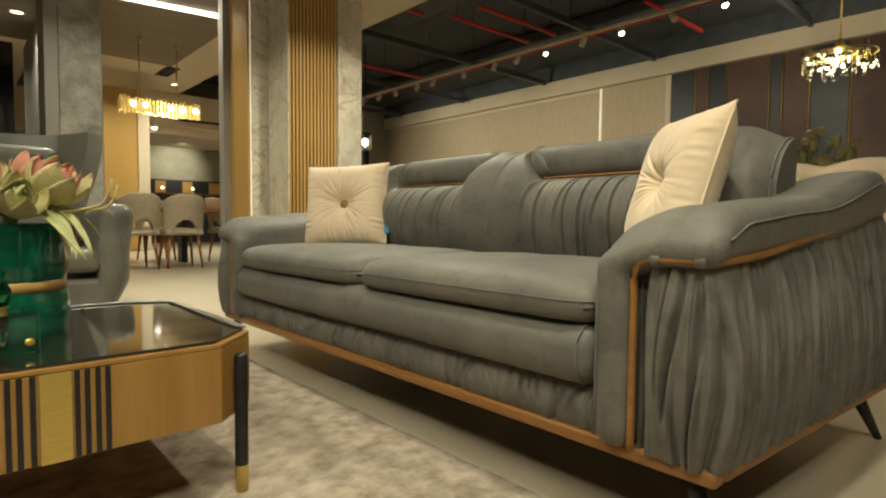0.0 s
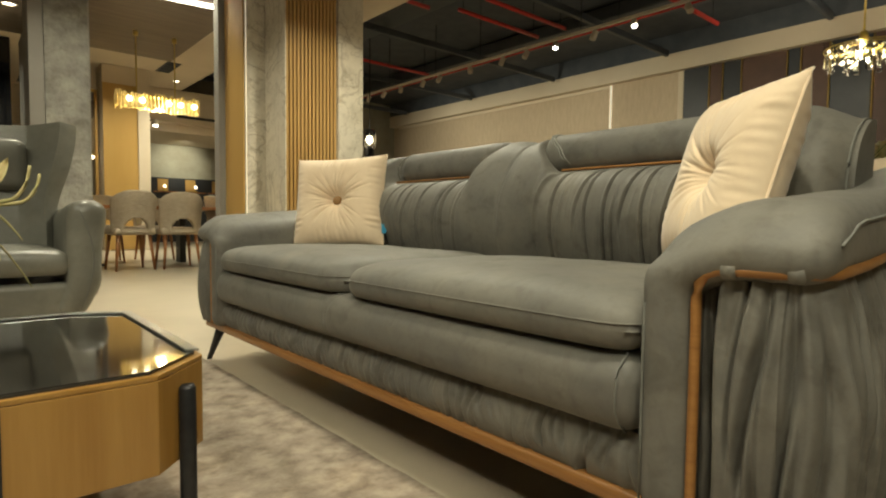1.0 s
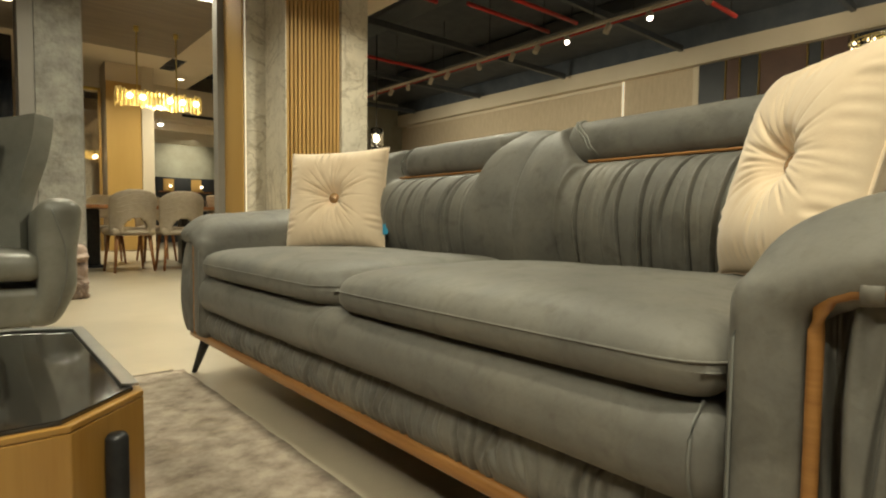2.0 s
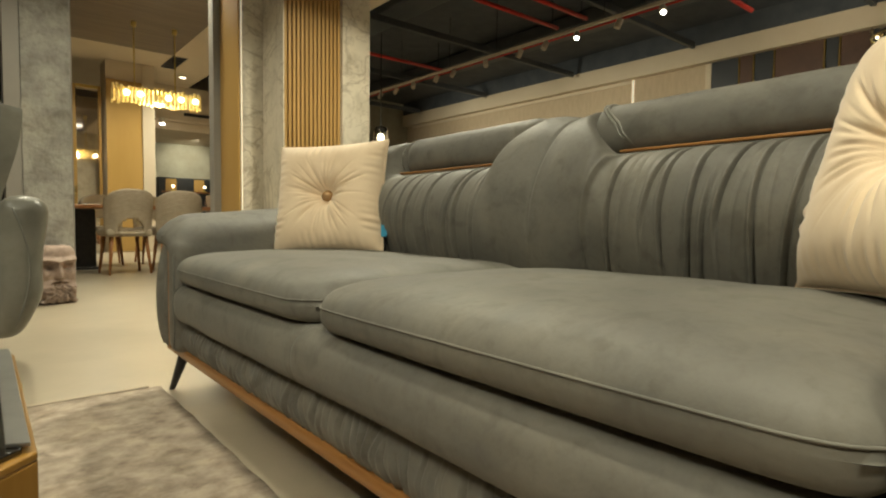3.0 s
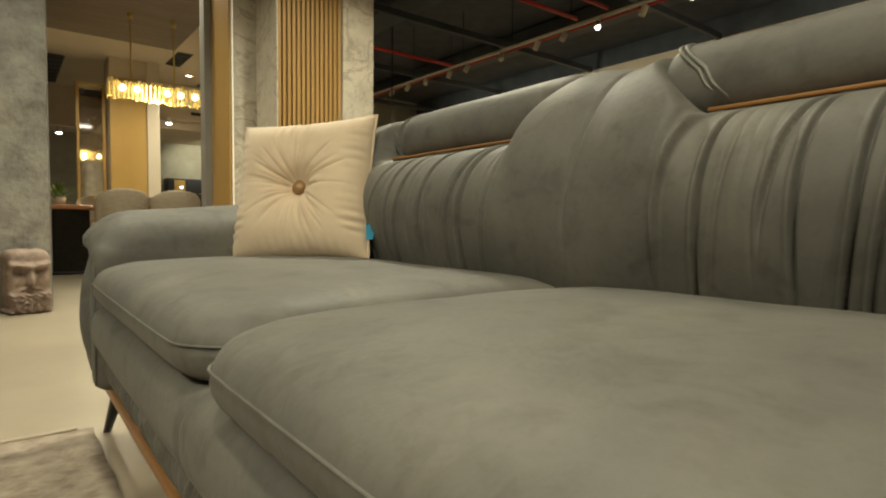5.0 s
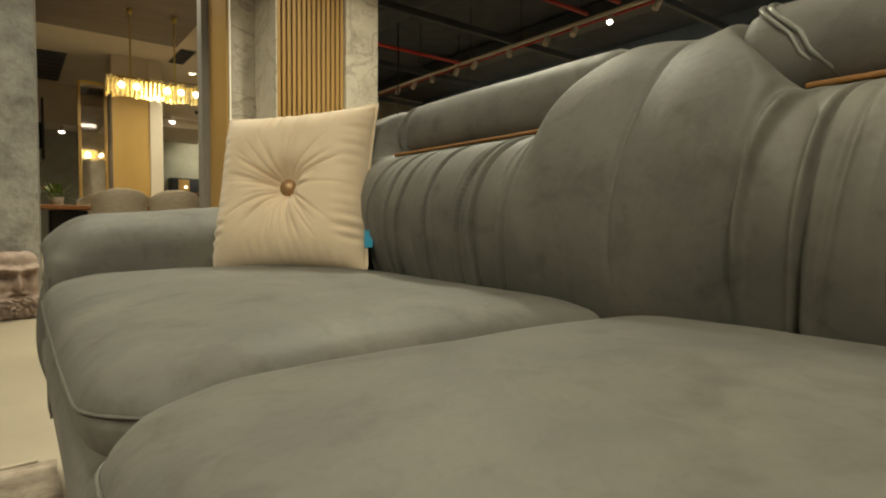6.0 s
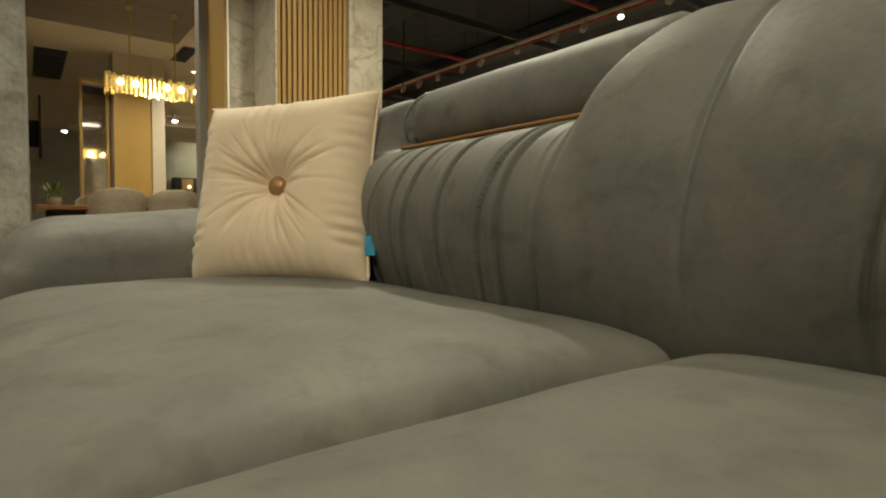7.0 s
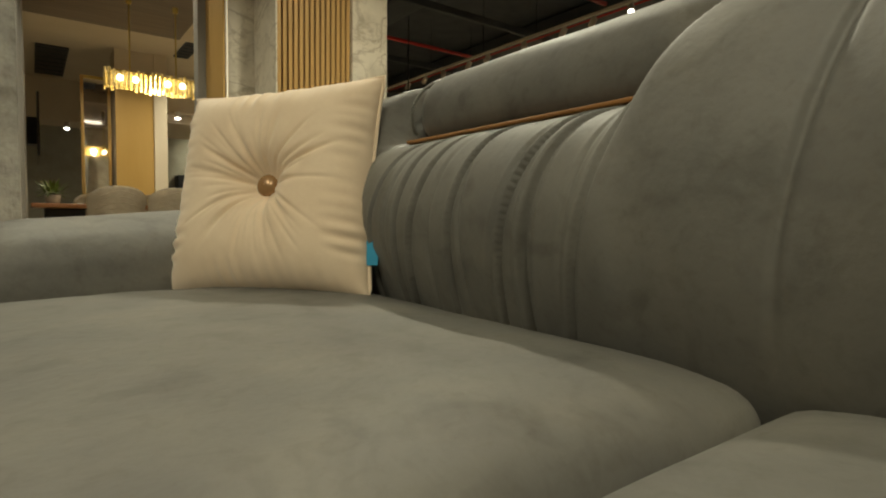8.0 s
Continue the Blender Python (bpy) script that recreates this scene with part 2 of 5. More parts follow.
def spaced(half, r, step):
    inner = half - r
    k = max(1, int(2 * inner / step))
    a = [-inner + 2 * inner * i / k for i in range(k + 1)]
    edge = [half - r * (1 - math.sin(math.pi / 2 * q)) if q < 1 else half for q in (0.25, 0.5, 0.75, 1.0)]
    return [-e for e in reversed(edge)] + a + edge


def soft_box(size, r, step=0.03, warp=None, place=(0, 0, 0)):
    """A rounded block about its own middle; warp moves each of its points."""
    h = [s / 2 for s in size]
    ticks = [spaced(h[i], min(r, h[i] * 0.98), step) for i in range(3)]
    bm, seen = bmesh.new(), {}

    def vert(p):
        key = tuple(round(c, 5) for c in p)
        if key not in seen:
            inner = Vector([max(-(h[i] - r), min(h[i] - r, p[i])) if h[i] > r else 0 for i in range(3)])
            d = Vector(p) - inner
            q = inner + d.normalized() * r if d.length > 1e-7 else Vector(p)
            if warp:
                q = warp(q)
            seen[key] = bm.verts.new(q + Vector(place))
        return seen[key]

    for ax in range(3):
        b, c = (ax + 1) % 3, (ax + 2) % 3
        for sgn in (-1, 1):
            for i in range(len(ticks[b]) - 1):
                for j in range(len(ticks[c]) - 1):
                    q = []
                    for di, dj in ((0, 0), (1, 0), (1, 1), (0, 1)):
                        p = [0, 0, 0]
                        p[ax], p[b], p[c] = sgn * h[ax], ticks[b][i + di], ticks[c][j + dj]
                        q.append(vert(p))
                    bm.faces.new(q if sgn > 0 else q[::-1])
    return bm


def tube(points, r, n=8, closed=False, taper=None):
    pts = [Vector(p) for p in points]
    m = len(pts)

    def ring(i):
        a, b = pts[(i - 1) % m if closed else max(i - 1, 0)], pts[(i + 1) % m if closed else min(i + 1, m - 1)]
        d = (b - a).normalized()
        u = d.orthogonal() if abs(d.z) > 0.95 else d.cross(Vector((0, 0, 1)))
        u.normalize()
        return u, d.cross(u)

    bm = bmesh.new()
    g = []
    for i, p in enumerate(pts):
        u, v = ring(i)
        rr = r * (taper[i] if taper else 1)
        g.append([bm.verts.new(p + (u * math.cos(2 * math.pi * k / n) + v * math.sin(2 * math.pi * k / n)) * rr) for k in range(n)])
    for i in range(m if closed else m - 1):
        for k in range(n):
            bm.faces.new((g[i][k], g[i][(k + 1) % n], g[(i + 1) % m][(k + 1) % n], g[(i + 1) % m][k]))
    if not closed:
        bm.faces.new(g[0][::-1])
        bm.faces.new(g[-1])
    return bm


def lathe(profile, n=32, place=(0, 0, 0)):
    return surf(lambda u, v: Vector(place) + Vector((profile[round(v * (len(profile) - 1))][0] * math.cos(2 * math.pi * u), profile[round(v * (len(profile) - 1))][0] * math.sin(2 * math.pi * u), profile[round(v * (len(profile) - 1))][1])), n, len(profile) - 1, True)


def smoothstep(a, b, x):
    t = max(0.0, min(1.0, (x - a) / (b - a)))
    return t * t * (3 - 2 * t)


def wob(x, y=0.0, z=0.0, f=1.0):
    return noise.noise(Vector((x * f, y * f, z * f)))


# ---- structure ----


def setting(name, bm, mat, label, smooth=False):
    ob = part(name, bm, mat, None, "", smooth)
    return tagged(ob, label, name.split("_")[0], "", "structure")


floor = setting("floor", box(-6.2, 11.2, -5.2, 16.2, -0.2, 0.0), FLOOR, "polished beige porcelain floor with soft mottling")
setting("wall_east", box(10.8, 11.1, -5.0, 16.0, 0, 4.6), WALLPAPER, "beige papered wall with shallow framed panels")
setting("wall_north", box(-6.0, 10.8, 15.6, 15.9, 0, 4.6), FAR_WALL, "sage grey plaster wall at the far end")
# south and west walls are unseen, added to keep bounced light in
setting("wall_south", box(-6.0, 10.8, -5.2, -4.9, 0, 4.6), CREAM, "unseen cream plaster wall, added to close the room")
setting("wall_west", box(-6.2, -5.9, -4.9, 15.6, 0, 4.6), CREAM, "unseen cream plaster wall, added to close the room")
setting("ceiling_low", box(-5.9, 1.75, -4.9, 9.15, 3.05, 3.3), TAUPE, "dropped taupe wooden ceiling above the seating")
setting("ceiling_bulkhead", box(1.75, 3.0, -4.9, 9.15, 3.047, 4.6), CREAM, "cream plaster bulkhead edging the dropped ceiling")
setting("ceiling_far", box(-5.9, 3.0, 9.15, 15.6, 3.45, 4.6), CREAM, "pale plaster ceiling above the dining area")
setting("ceiling_open", box(3.0, 10.8, -4.9, 15.6, 4.6, 4.8), BLACK, "black-painted open ceiling with pipes and ducts")
setting("ceiling_soffit", box(10.62, 10.8, -4.9, 15.6, 4.204, 4.6), BLACK, "black-painted strip above the cornice")
setting("ceiling_cornice", box(10.6, 10.8, -4.9, 15.6, 3.84, 4.2), CREAM, "cream plaster cornice along the wall")


def ceiling_beams():
    for y in (-0.3, 2.62, 5.5, 8.42, 11.35, 14.4):
        ob = part("ceiling_beam", box(3.1, 10.42, y - 0.04, y + 0.04, 4.1, 4.22, 0.01), DUCT, smooth=False)
        tagged(ob, "black steel beam under the open ceiling", "beam", "ceiling beams")
    for x in (4.2, 5.3, 8.4):
        ob = part("air_duct", box(x - 0.28, x + 0.28, 0.5, 15.0, 4.3, 4.55, 0.03), DUCT, smooth=False)
        tagged(ob, "dark painted rectangular air duct", "duct", "air ducts")


def red_pipes():
    for x0, x1, y, z in ((5.3, 7.25, 6.4, 4.0), (5.3, 7.25, 5.8, 4.0), (5.3, 7.5, 9.8, 4.0), (3.0, 4.9, 6.7, 4.0), (6.4, 8.2, 3.6, 3.75)):
        ob = part("sprinkler_pipe", tube([(x0, y, z), (x1, y - 0.03, z)], 0.034), RED)
        tagged(ob, "red painted sprinkler pipe", "pipe", "sprinkler pipes")
        for x in (x0 + 0.1, x1 - 0.1):
            part("drop", tube([(x, y, z), (x, y, 4.6)], 0.008, 6), DARK_METAL, ob)
    ob = part("sprinkler_pipe", tube([(6.62, 1.0, 3.56), (6.62, 12.0, 3.56)], 0.016), RED)
    for y in (1.5, 5.0, 8.5, 11.8):
        part("drop", tube([(6.62, y, 3.57), (6.62, y, 4.6)], 0.008, 6), DARK_METAL, ob)
    tagged(ob, "long red painted sprinkler pipe beside the light track", "pipe", "sprinkler pipes")


ceiling_beams()
red_pipes()


def column():
    col = thing("column", (0, 0, 0), "square column clad in cream marble with ochre wood slats", "column")
    col["kind"] = "structure"
    part("core", box(1.30, 2.045, 4.27, 4.98, 0, 3.05), MARBLE, col, smooth=False)
    # marble slabs with fine joints
    for z0, z1 in ((0, 0.30), (0.303, 3.047)):
        part("marble_slab", box(1.797, 2.058, 4.2, 4.268, z0, z1, 0.003), MARBLE, col, smooth=False)
        part("marble_slab", box(1.287, 1.298, 4.205, 4.60, z0, z1, 0.003), MARBLE, col, smooth=False)
        part("marble_slab", box(2.048, 2.072, 4.27, 4.98, z0, z1, 0.003), MARBLE, col, smooth=False)
    part("slat_backing", box(1.300, 1.794, 4.25, 4.268, 0, 3.047), SLAT_GAP, col, smooth=False)
    me = part("slat", box(-0.0115, 0.0115, -0.024, 0.0, 0, 3.04, 0.002, 1), SLAT, col, smooth=False)
    me.matrix_basis = pose(1.316, 4.249, 0)
    for i in range(1, 14):
        piece("slat", me.data, col, pose(1.316 + i * 0.0355, 4.249, 0))
    # side wing with the ochre panel
    part("wing", box(1.112, 1.326, 4.62, 5.10, 0, 3.047), MARBLE, col, smooth=False)
    part("panel", box(1.098, 1.11, 4.63, 5.06, 0, 3.047, 0.002), GOLD_PAINT, col, "ochre gold side panel", False)
    part("grey_return", box(1.055, 1.33, 5.104, 5.22, 0, 3.047), SMOOTH_GREY, col, "smooth grey painted return", False)
    part("light_line", box(1.114, 1.122, 4.608, 4.618, 0.0, 3.04), SOFT_GLOW, col, "slim lit warm light line", False)


column()


def pillar():
    p = thing("pillar", (0, 0, 0), "grey stucco pillar with a smooth painted side", "pillar")
    p["kind"] = "structure"
    part("stucco_face", box(-0.26, 0.04, 5.2, 5.6, 0, 3.047, 0.004), STUCCO, p, smooth=False)
    part("smooth_edge", box(-0.36, -0.2615, 5.21, 5.6, 0, 3.047, 0.004), SMOOTH_GREY, p, "smooth light grey painted edge", False)
    part("steel_angle", box(0.043, 0.050, 5.21, 5.25, 0, 3.04), SMOOTH_GREY, p, "thin grey corner strip", False)


pillar()


def window_wall():
    w = setting("window_1", box(-5.9, -0.11, 11.0, 11.06, 0, 3.446), DARK_WINDOW, "dark night window behind the pillar")
    for x in (-4.0, -2.2, -0.75):
        part("window_frame", box(x - 0.03, x + 0.03, 10.95, 10.998, 0, 3.44, 0.004), DARK_METAL, w, smooth=False)
    part("window_sill", box(-5.9, -0.11, 10.9, 10.998, 0.0, 0.12, 0.006), SMOOTH_GREY, w, smooth=False)


window_wall()


def far_column():
    c = thing("far_column", (0, 0, 0), "pale column with an ochre gold panel beside the dining table", "column")
    c["kind"] = "structure"
    part("core", box(1.25, 2.02, 11.62, 12.2, 0, 3.447), CREAM, c, smooth=False)
    part("panel", box(1.25, 1.82, 11.59, 11.617, 0.02, 3.1, 0.003), GOLD_PAINT, c, "ochre gold panel", False)
    part("plaster_edge", box(1.826, 2.03, 11.58, 11.617, 0.0, 3.447, 0.003), CREAM, c, smooth=False)


far_column()


def wall_panels():
    # shallow frame in the papered wall
    fr = thing("panel_moulding", (0, 0, 0), "slim cream moulding framing a wallpaper field", "moulding")
    fr["kind"] = "structure"
    # no lamp here: emission imitates light falling on the upright's edge
    part("upright", box(10.765, 10.797, 7.0, 7.05, 0.3, 3.835, 0.006), SOFT_GLOW, fr, "slim moulding upright, the light on its edge put in as glow")
    part("top_rail", box(10.77, 10.797, 7.054, 15.3, 3.76, 3.835, 0.008), CREAM, fr)
    part("end_upright", box(10.74, 10.797, 5.28, 5.40, 0.0, 3.836, 0.008), CREAM, fr)
    feature = thing("feature_wall", (0, 0, 0), "dark upholstered wall panels with brass strips between them", "wall panels")
    feature["kind"] = "structure"
    edges = [(5.27, 4.76, DARK_PANEL), (4.73, 4.50, BROWN_PANEL), (4.47, 4.15, DARK_PANEL), (4.12, 3.36, BROWN_PANEL), (3.33, 3.14, DARK_PANEL), (3.11, 2.70, BROWN_PANEL), (2.67, 2.08, DARK_PANEL), (2.05, 1.1, BROWN_PANEL), (1.07, 0.5, DARK_PANEL), (0.47, -0.5, BROWN_PANEL)]
    for y1, y0, m in edges:
        part("panel", box(10.72, 10.797, y0, y1, 0.0, 3.836, 0.015), m, feature, "dark charcoal panel" if m is DARK_PANEL else "brown leather panel", False)
        part("brass_strip", box(10.71, 10.797, y0 - 0.022, y0 - 0.006, 0.0, 3.836, 0.003), DULL_BRASS, feature, "thin brass strip", False)


wall_panels()


def bulkhead_far():
    b = thing("plaster_bulkhead", (0, 0, 0), "stepped cream plaster bulkhead under the far ceiling", "bulkhead")
    b["kind"] = "structure"
    part("lower_step", box(2.1, 5.6, 13.2, 15.59, 2.55, 3.447, 0.01), CREAM, b, smooth=False)
    part("upper_step", box(2.1, 5.6, 12.95, 13.196, 2.72, 3.447, 0.01), CREAM, b, smooth=False)
    part("air_slot", box(2.9, 4.4, 12.94, 12.949, 2.84, 2.9), DARK_METAL, b, "dark linear air slot", False)
    part("left_step", box(-5.8, 1.2, 14.7, 15.59, 2.6, 3.447, 0.01), CREAM, b, smooth=False)


bulkhead_far()


def grilles():
    for x0, x1, y0, y1 in ((2.12, 2.36, 10.2, 11.5), (0.2, 0.66, 12.1, 14.4)):
        g = thing("ceiling_grille", (0, 0, 3.45), "black recessed ceiling air grille", "grille", "ceiling grilles")
        part("frame", box(x0, x1, y0, y1, -0.02, -0.004, 0.004), DARK_METAL, g, smooth=False)
        n = 7
        for i in range(n):
            y = y0 + (i + 0.5) * (y1 - y0) / n
            part("blade", box(x0 + 0.03, x1 - 0.03, y - 0.03, y + 0.01, -0.032, -0.021), BLACK, g, smooth=False)


grilles()


def downlight(x, y, z):
    d = thing("downlight", (x, y, z), "round recessed ceiling downlight, lit, most of the set added unseen", "downlight", "ceiling downlights")
    part("ring", lathe([(0.062, -0.002), (0.085, -0.002), (0.085, -0.010), (0.062, -0.014)], 24), WHITE_METAL, d)
    part("lens", lathe([(0.0005, -0.006), (0.06, -0.006)], 24), DOWN, d, "lit frosted lens")


# fixtures for every lamp above; only (-0.3, 7.9) is a seen one
for x, y, *rest in DOWNLIGHTS + AIMED:
    downlight(x, y, 3.05)

led = part("linear_light", box(0.1, 1.6, 6.42, 6.50, 3.02, 3.047, 0.004), LED, smooth=False)
led.matrix_basis = Matrix.Translation((0.85, 6.46, 0)) @ pose(0, 0, 0, 0, 0, -9) @ Matrix.Translation((-0.85, -6.46, 0))
tagged(led, "long lit linear ceiling light", "ceiling light")


def track_light():
    tr = thing("light_track", (6.4, 0, 3.5), "long cream ceiling track for spotlights", "light track")
    part("rail", box(-0.025, 0.025, 0.5, 12.5, 0.0, 0.04, 0.004), WHITE_METAL, tr, smooth=False)
    for y in (1.2, 4.2, 7.0, 9.8, 12.2):
        part("hanger", tube([(0, y, 0.04), (0, y, 1.1)], 0.006), DARK_METAL, tr)
    lit = {5.32, 3.96, 2.53}
    for i, y in enumerate((10.6, 10.0, 9.39, 8.63, 8.13, 7.26, 6.45, 5.92, 5.32, 4.6, 3.96, 3.19, 2.53, 1.9)):
        s = thing("track_spotlight", (6.4, y, 3.5), "cream cylinder spotlight on the track, lit" if y in lit else "cream cylinder spotlight on the track", "spotlight", "track spotlights")
        tilt = Matrix.Translation((0, 0, -0.07)) @ (pose(0, 0, 0, 42, 0, 127) if y in lit else pose(0, 0, 0, -22 - 9 * (i % 3), 0, -90 + 50 * ((i * 7) % 3 - 1)))
        part("stem", tube([(0, 0, 0), (0, 0, -0.06)], 0.012), WHITE_METAL, s)
        can = part("can", lathe([(0.001, 0.05), (0.04, 0.05), (0.045, 0.04), (0.045, -0.085), (0.04, -0.09), (0.036, -0.075)], 20), WHITE_METAL, s)
        can.matrix_basis = tilt
        lens = part("lens", lathe([(0.0005, -0.078), (0.037, -0.078)], 20), LENS if y in lit else WHITE_METAL, s, "lit lens" if y in lit else "unlit lens")
        lens.matrix_basis = tilt


track_light()
for y in (8.6, 6.4, 4.6, 3.0, 10.5, 12.3):
    lamp("SPOT", (6.43, y, 3.36), (10.8, y + 0.4, 2.4), 215 if y > 5 else 110, 0.04, cone=75, blend=0.9)
for y in (1.2, 5.0):
    lamp("SPOT", (6.4, y, 3.36), (5.0, y, 0.0), 90, 0.04, cone=95, blend=0.9)

# ---- the sofa ----


def pleats(rng, s0, s1, gap, lo=0.3, hi=1.0, lean=(-0.03, 0.03), width=(0.0028, 0.0065), broken=0.5):
    out, s = [], s0 + gap * 0.4
    while s < s1 - gap * 0.3:
        a = rng.uniform(0.0, 0.5) if rng.random() < broken else -0.2
        out.append((s, rng.uniform(*lean), rng.uniform(lo, hi), rng.uniform(*width), a, a + rng.uniform(0.4, 1.0) + (0.4 if a < 0 else 0)))
        s += gap * rng.uniform(0.45, 1.5)
    return out


def crease(folds, s, v):
    d = 0.0
    for c, lean, depth, width, v0, v1 in folds:
        q = (s - c - lean * (v - 0.5) - 0.006 * math.sin(5 * v + c * 40)) / width
        if -5 < q < 5:
            fade = smoothstep(v0 - 0.15, v0 + 0.12, v) * (1 - smoothstep(v1 - 0.12, v1 + 0.15, v))
            d += depth * fade * (-math.exp(-q * q) + 0.35 * math.exp(-((q - 1.9) / 1.3) ** 2))
    return d


W = 2.30


def mirror(p, side):
    return p if side == 0 else Vector((p[0], W - p[1], p[2]))


def flip(bm, side):
    if side:
        bmesh.ops.reverse_faces(bm, faces=bm.faces[:])
    return bm


def arm_z(x):
    return 0.03 * smoothstep(0.0, 0.5, x) + 0.10 * smoothstep(0.45, 1.1, x)


def arm_y(x):
    return -0.04 * smoothstep(0.1, 1.05, x)


def sofa_arm(sofa, side):
    # leather arm: inner upright and arched top in one skin
    bm = soft_box((1.06, 0.086, 0.39), 0.035, 0.04, None, (0.495, 0.199, 0.375))

    def top(q):
        x, y, z = q.x + 0.525, q.y + 0.112, q.z
        hi = (q.z + 0.058) / 0.116
        z += 0.599 + arm_z(x) * (0.66 + 0.34 * hi) - 1.2 * max(0.0, y - 0.1) ** 1.5 - 0.9 * max(0.0, 0.04 - y) ** 1.7 * hi
        z -= 0.05 * hi * (1 - smoothstep(-0.04, 0.09, x)) ** 2
        return Vector((x, y + arm_y(x) * smoothstep(0.25, 0.0, y), z))

    join(bm, soft_box((1.12, 0.25, 0.116), 0.044, 0.03, top))
    for v in bm.verts:
        v.co.z += (-0.016 if side else 0.006) * smoothstep(0.42, 0.58, v.co.z)
    if side:
        for v in bm.verts:
            v.co.y = W - v.co.y
        bmesh.ops.reverse_faces(bm, faces=bm.faces[:])
    arm = part("armrest", bm, LEATHER, sofa)
    re = arm.modifiers.new("blend", "REMESH")
    re.mode, re.voxel_size, re.use_smooth_shade = "VOXEL", 0.008, True
    sm = arm.modifiers.new("relax", "SMOOTH")
    sm.factor, sm.iterations = 0.5, 8
    # seam cord along the top's outer edge
    pts = [mirror(Vector((x, -0.012 + arm_y(x), (0.606 if side else 0.628) + arm_z(x) - 0.03 * (1 - smoothstep(-0.02, 0.1, x)))), side) for x in [0.0 + i * 0.035 for i in range(29)]]
    part("seam_cord", tube(pts, 0.0022, 6), STITCH, arm)
    pts = [mirror(Vector((-0.030, 0.228, z)), side) for z in (0.2, 0.3, 0.4, 0.5)] + [mirror(Vector((-0.022, 0.222, 0.53)), side)]
    part("seam_cord", tube(pts, 0.002, 6), STITCH, arm)
    # wooden bead: up the front, then back along the side
    pts = [(-0.022, 0.153, 0.19 + 0.03 * i) for i in range(12)]
    pts += [(-0.023, 0.150, 0.540), (-0.024, 0.141, 0.554), (-0.025, 0.124, 0.561), (-0.025, 0.085, 0.562), (-0.024, 0.045, 0.562), (-0.014, 0.014, 0.563), (0.01, -0.004, 0.563)]
    pts += [(x, -0.008 + 0.8 * arm_y(x), 0.565 + 0.66 * arm_z(x) + 0.022 * smoothstep(0.15, 0.6, x)) for x in (0.05, 0.15, 0.25, 0.35, 0.45, 0.55, 0.65, 0.75, 0.85, 0.95, 1.02, 1.07)]
    part("wood_bead", tube([mirror(Vector(p), side) for p in pts], 0.006 if side else 0.0075, 10), RAIL_WOOD, sofa, "orange-brown wooden bead round the arm")
    for p, r in (((-0.025, 0.108, 0.562), 0.0115), ((-0.02, 0.028, 0.563), 0.013)):
        q = mirror(Vector(p), side)
        part("leather_loop", tube([q + Vector((0, -0.009, 0)), q + Vector((0, 0.009, 0))], r, 12), LEATHER, sofa, "grey leather loop holding the bead")
    # gathered side panel, wrapped round the front corner
    rng = random.Random(5 + side)
    length = 0.148 + 1.08
    folds = pleats(rng, 0.0, length, 0.042, 0.7, 1.3, (-0.03, 0.03), (0.0035, 0.007), 0.2) + pleats(rng, 0.0, length, 0.03, 0.3, 0.7)

    def side_panel(u, v):
        s = u * length
        bul = (0.044 - 0.010 * smoothstep(0.1, 0.25, s)) * math.sin(math.pi * min(1, 0.06 + v * 0.92)) ** 0.6 * smoothstep(-0.01, 0.06, s)
        r = 0.035
        if s < 0.148 - r:
            p, n = Vector((0.006, 0.153 - s, 0)), Vector((-1, 0, 0))
        elif s < 0.148 + r:
            a = (s - 0.148 + r) / (2 * r) * math.pi / 2
            p, n = Vector((0.006 + r - r * math.cos(a), 0.008 + r - r * math.sin(a), 0)), Vector((-math.cos(a), -math.sin(a), 0))
        else:
            p, n = Vector((s - 0.148 + 0.006, 0.008, 0)), Vector((0, -1, 0))
        x = p.x
        z1 = 0.565 + 0.66 * arm_z(x) + 0.022 * smoothstep(0.15, 0.6, x)
        p.y += 0.8 * arm_y(x) * v - 0.075 * max(0.0, x) * (1 - v)
        d = bul + 0.023 * crease(folds, s, v) + 0.007 * wob(s * 30, v * 0.8)
        p = p + n * d
        p.z = 0.183 + v * (z1 - 0.183)
        return mirror(p, side)

    part("gathered_side", flip(surf(side_panel, 560, 40), side), LEATHER, sofa, "gathered grey leather side panel")


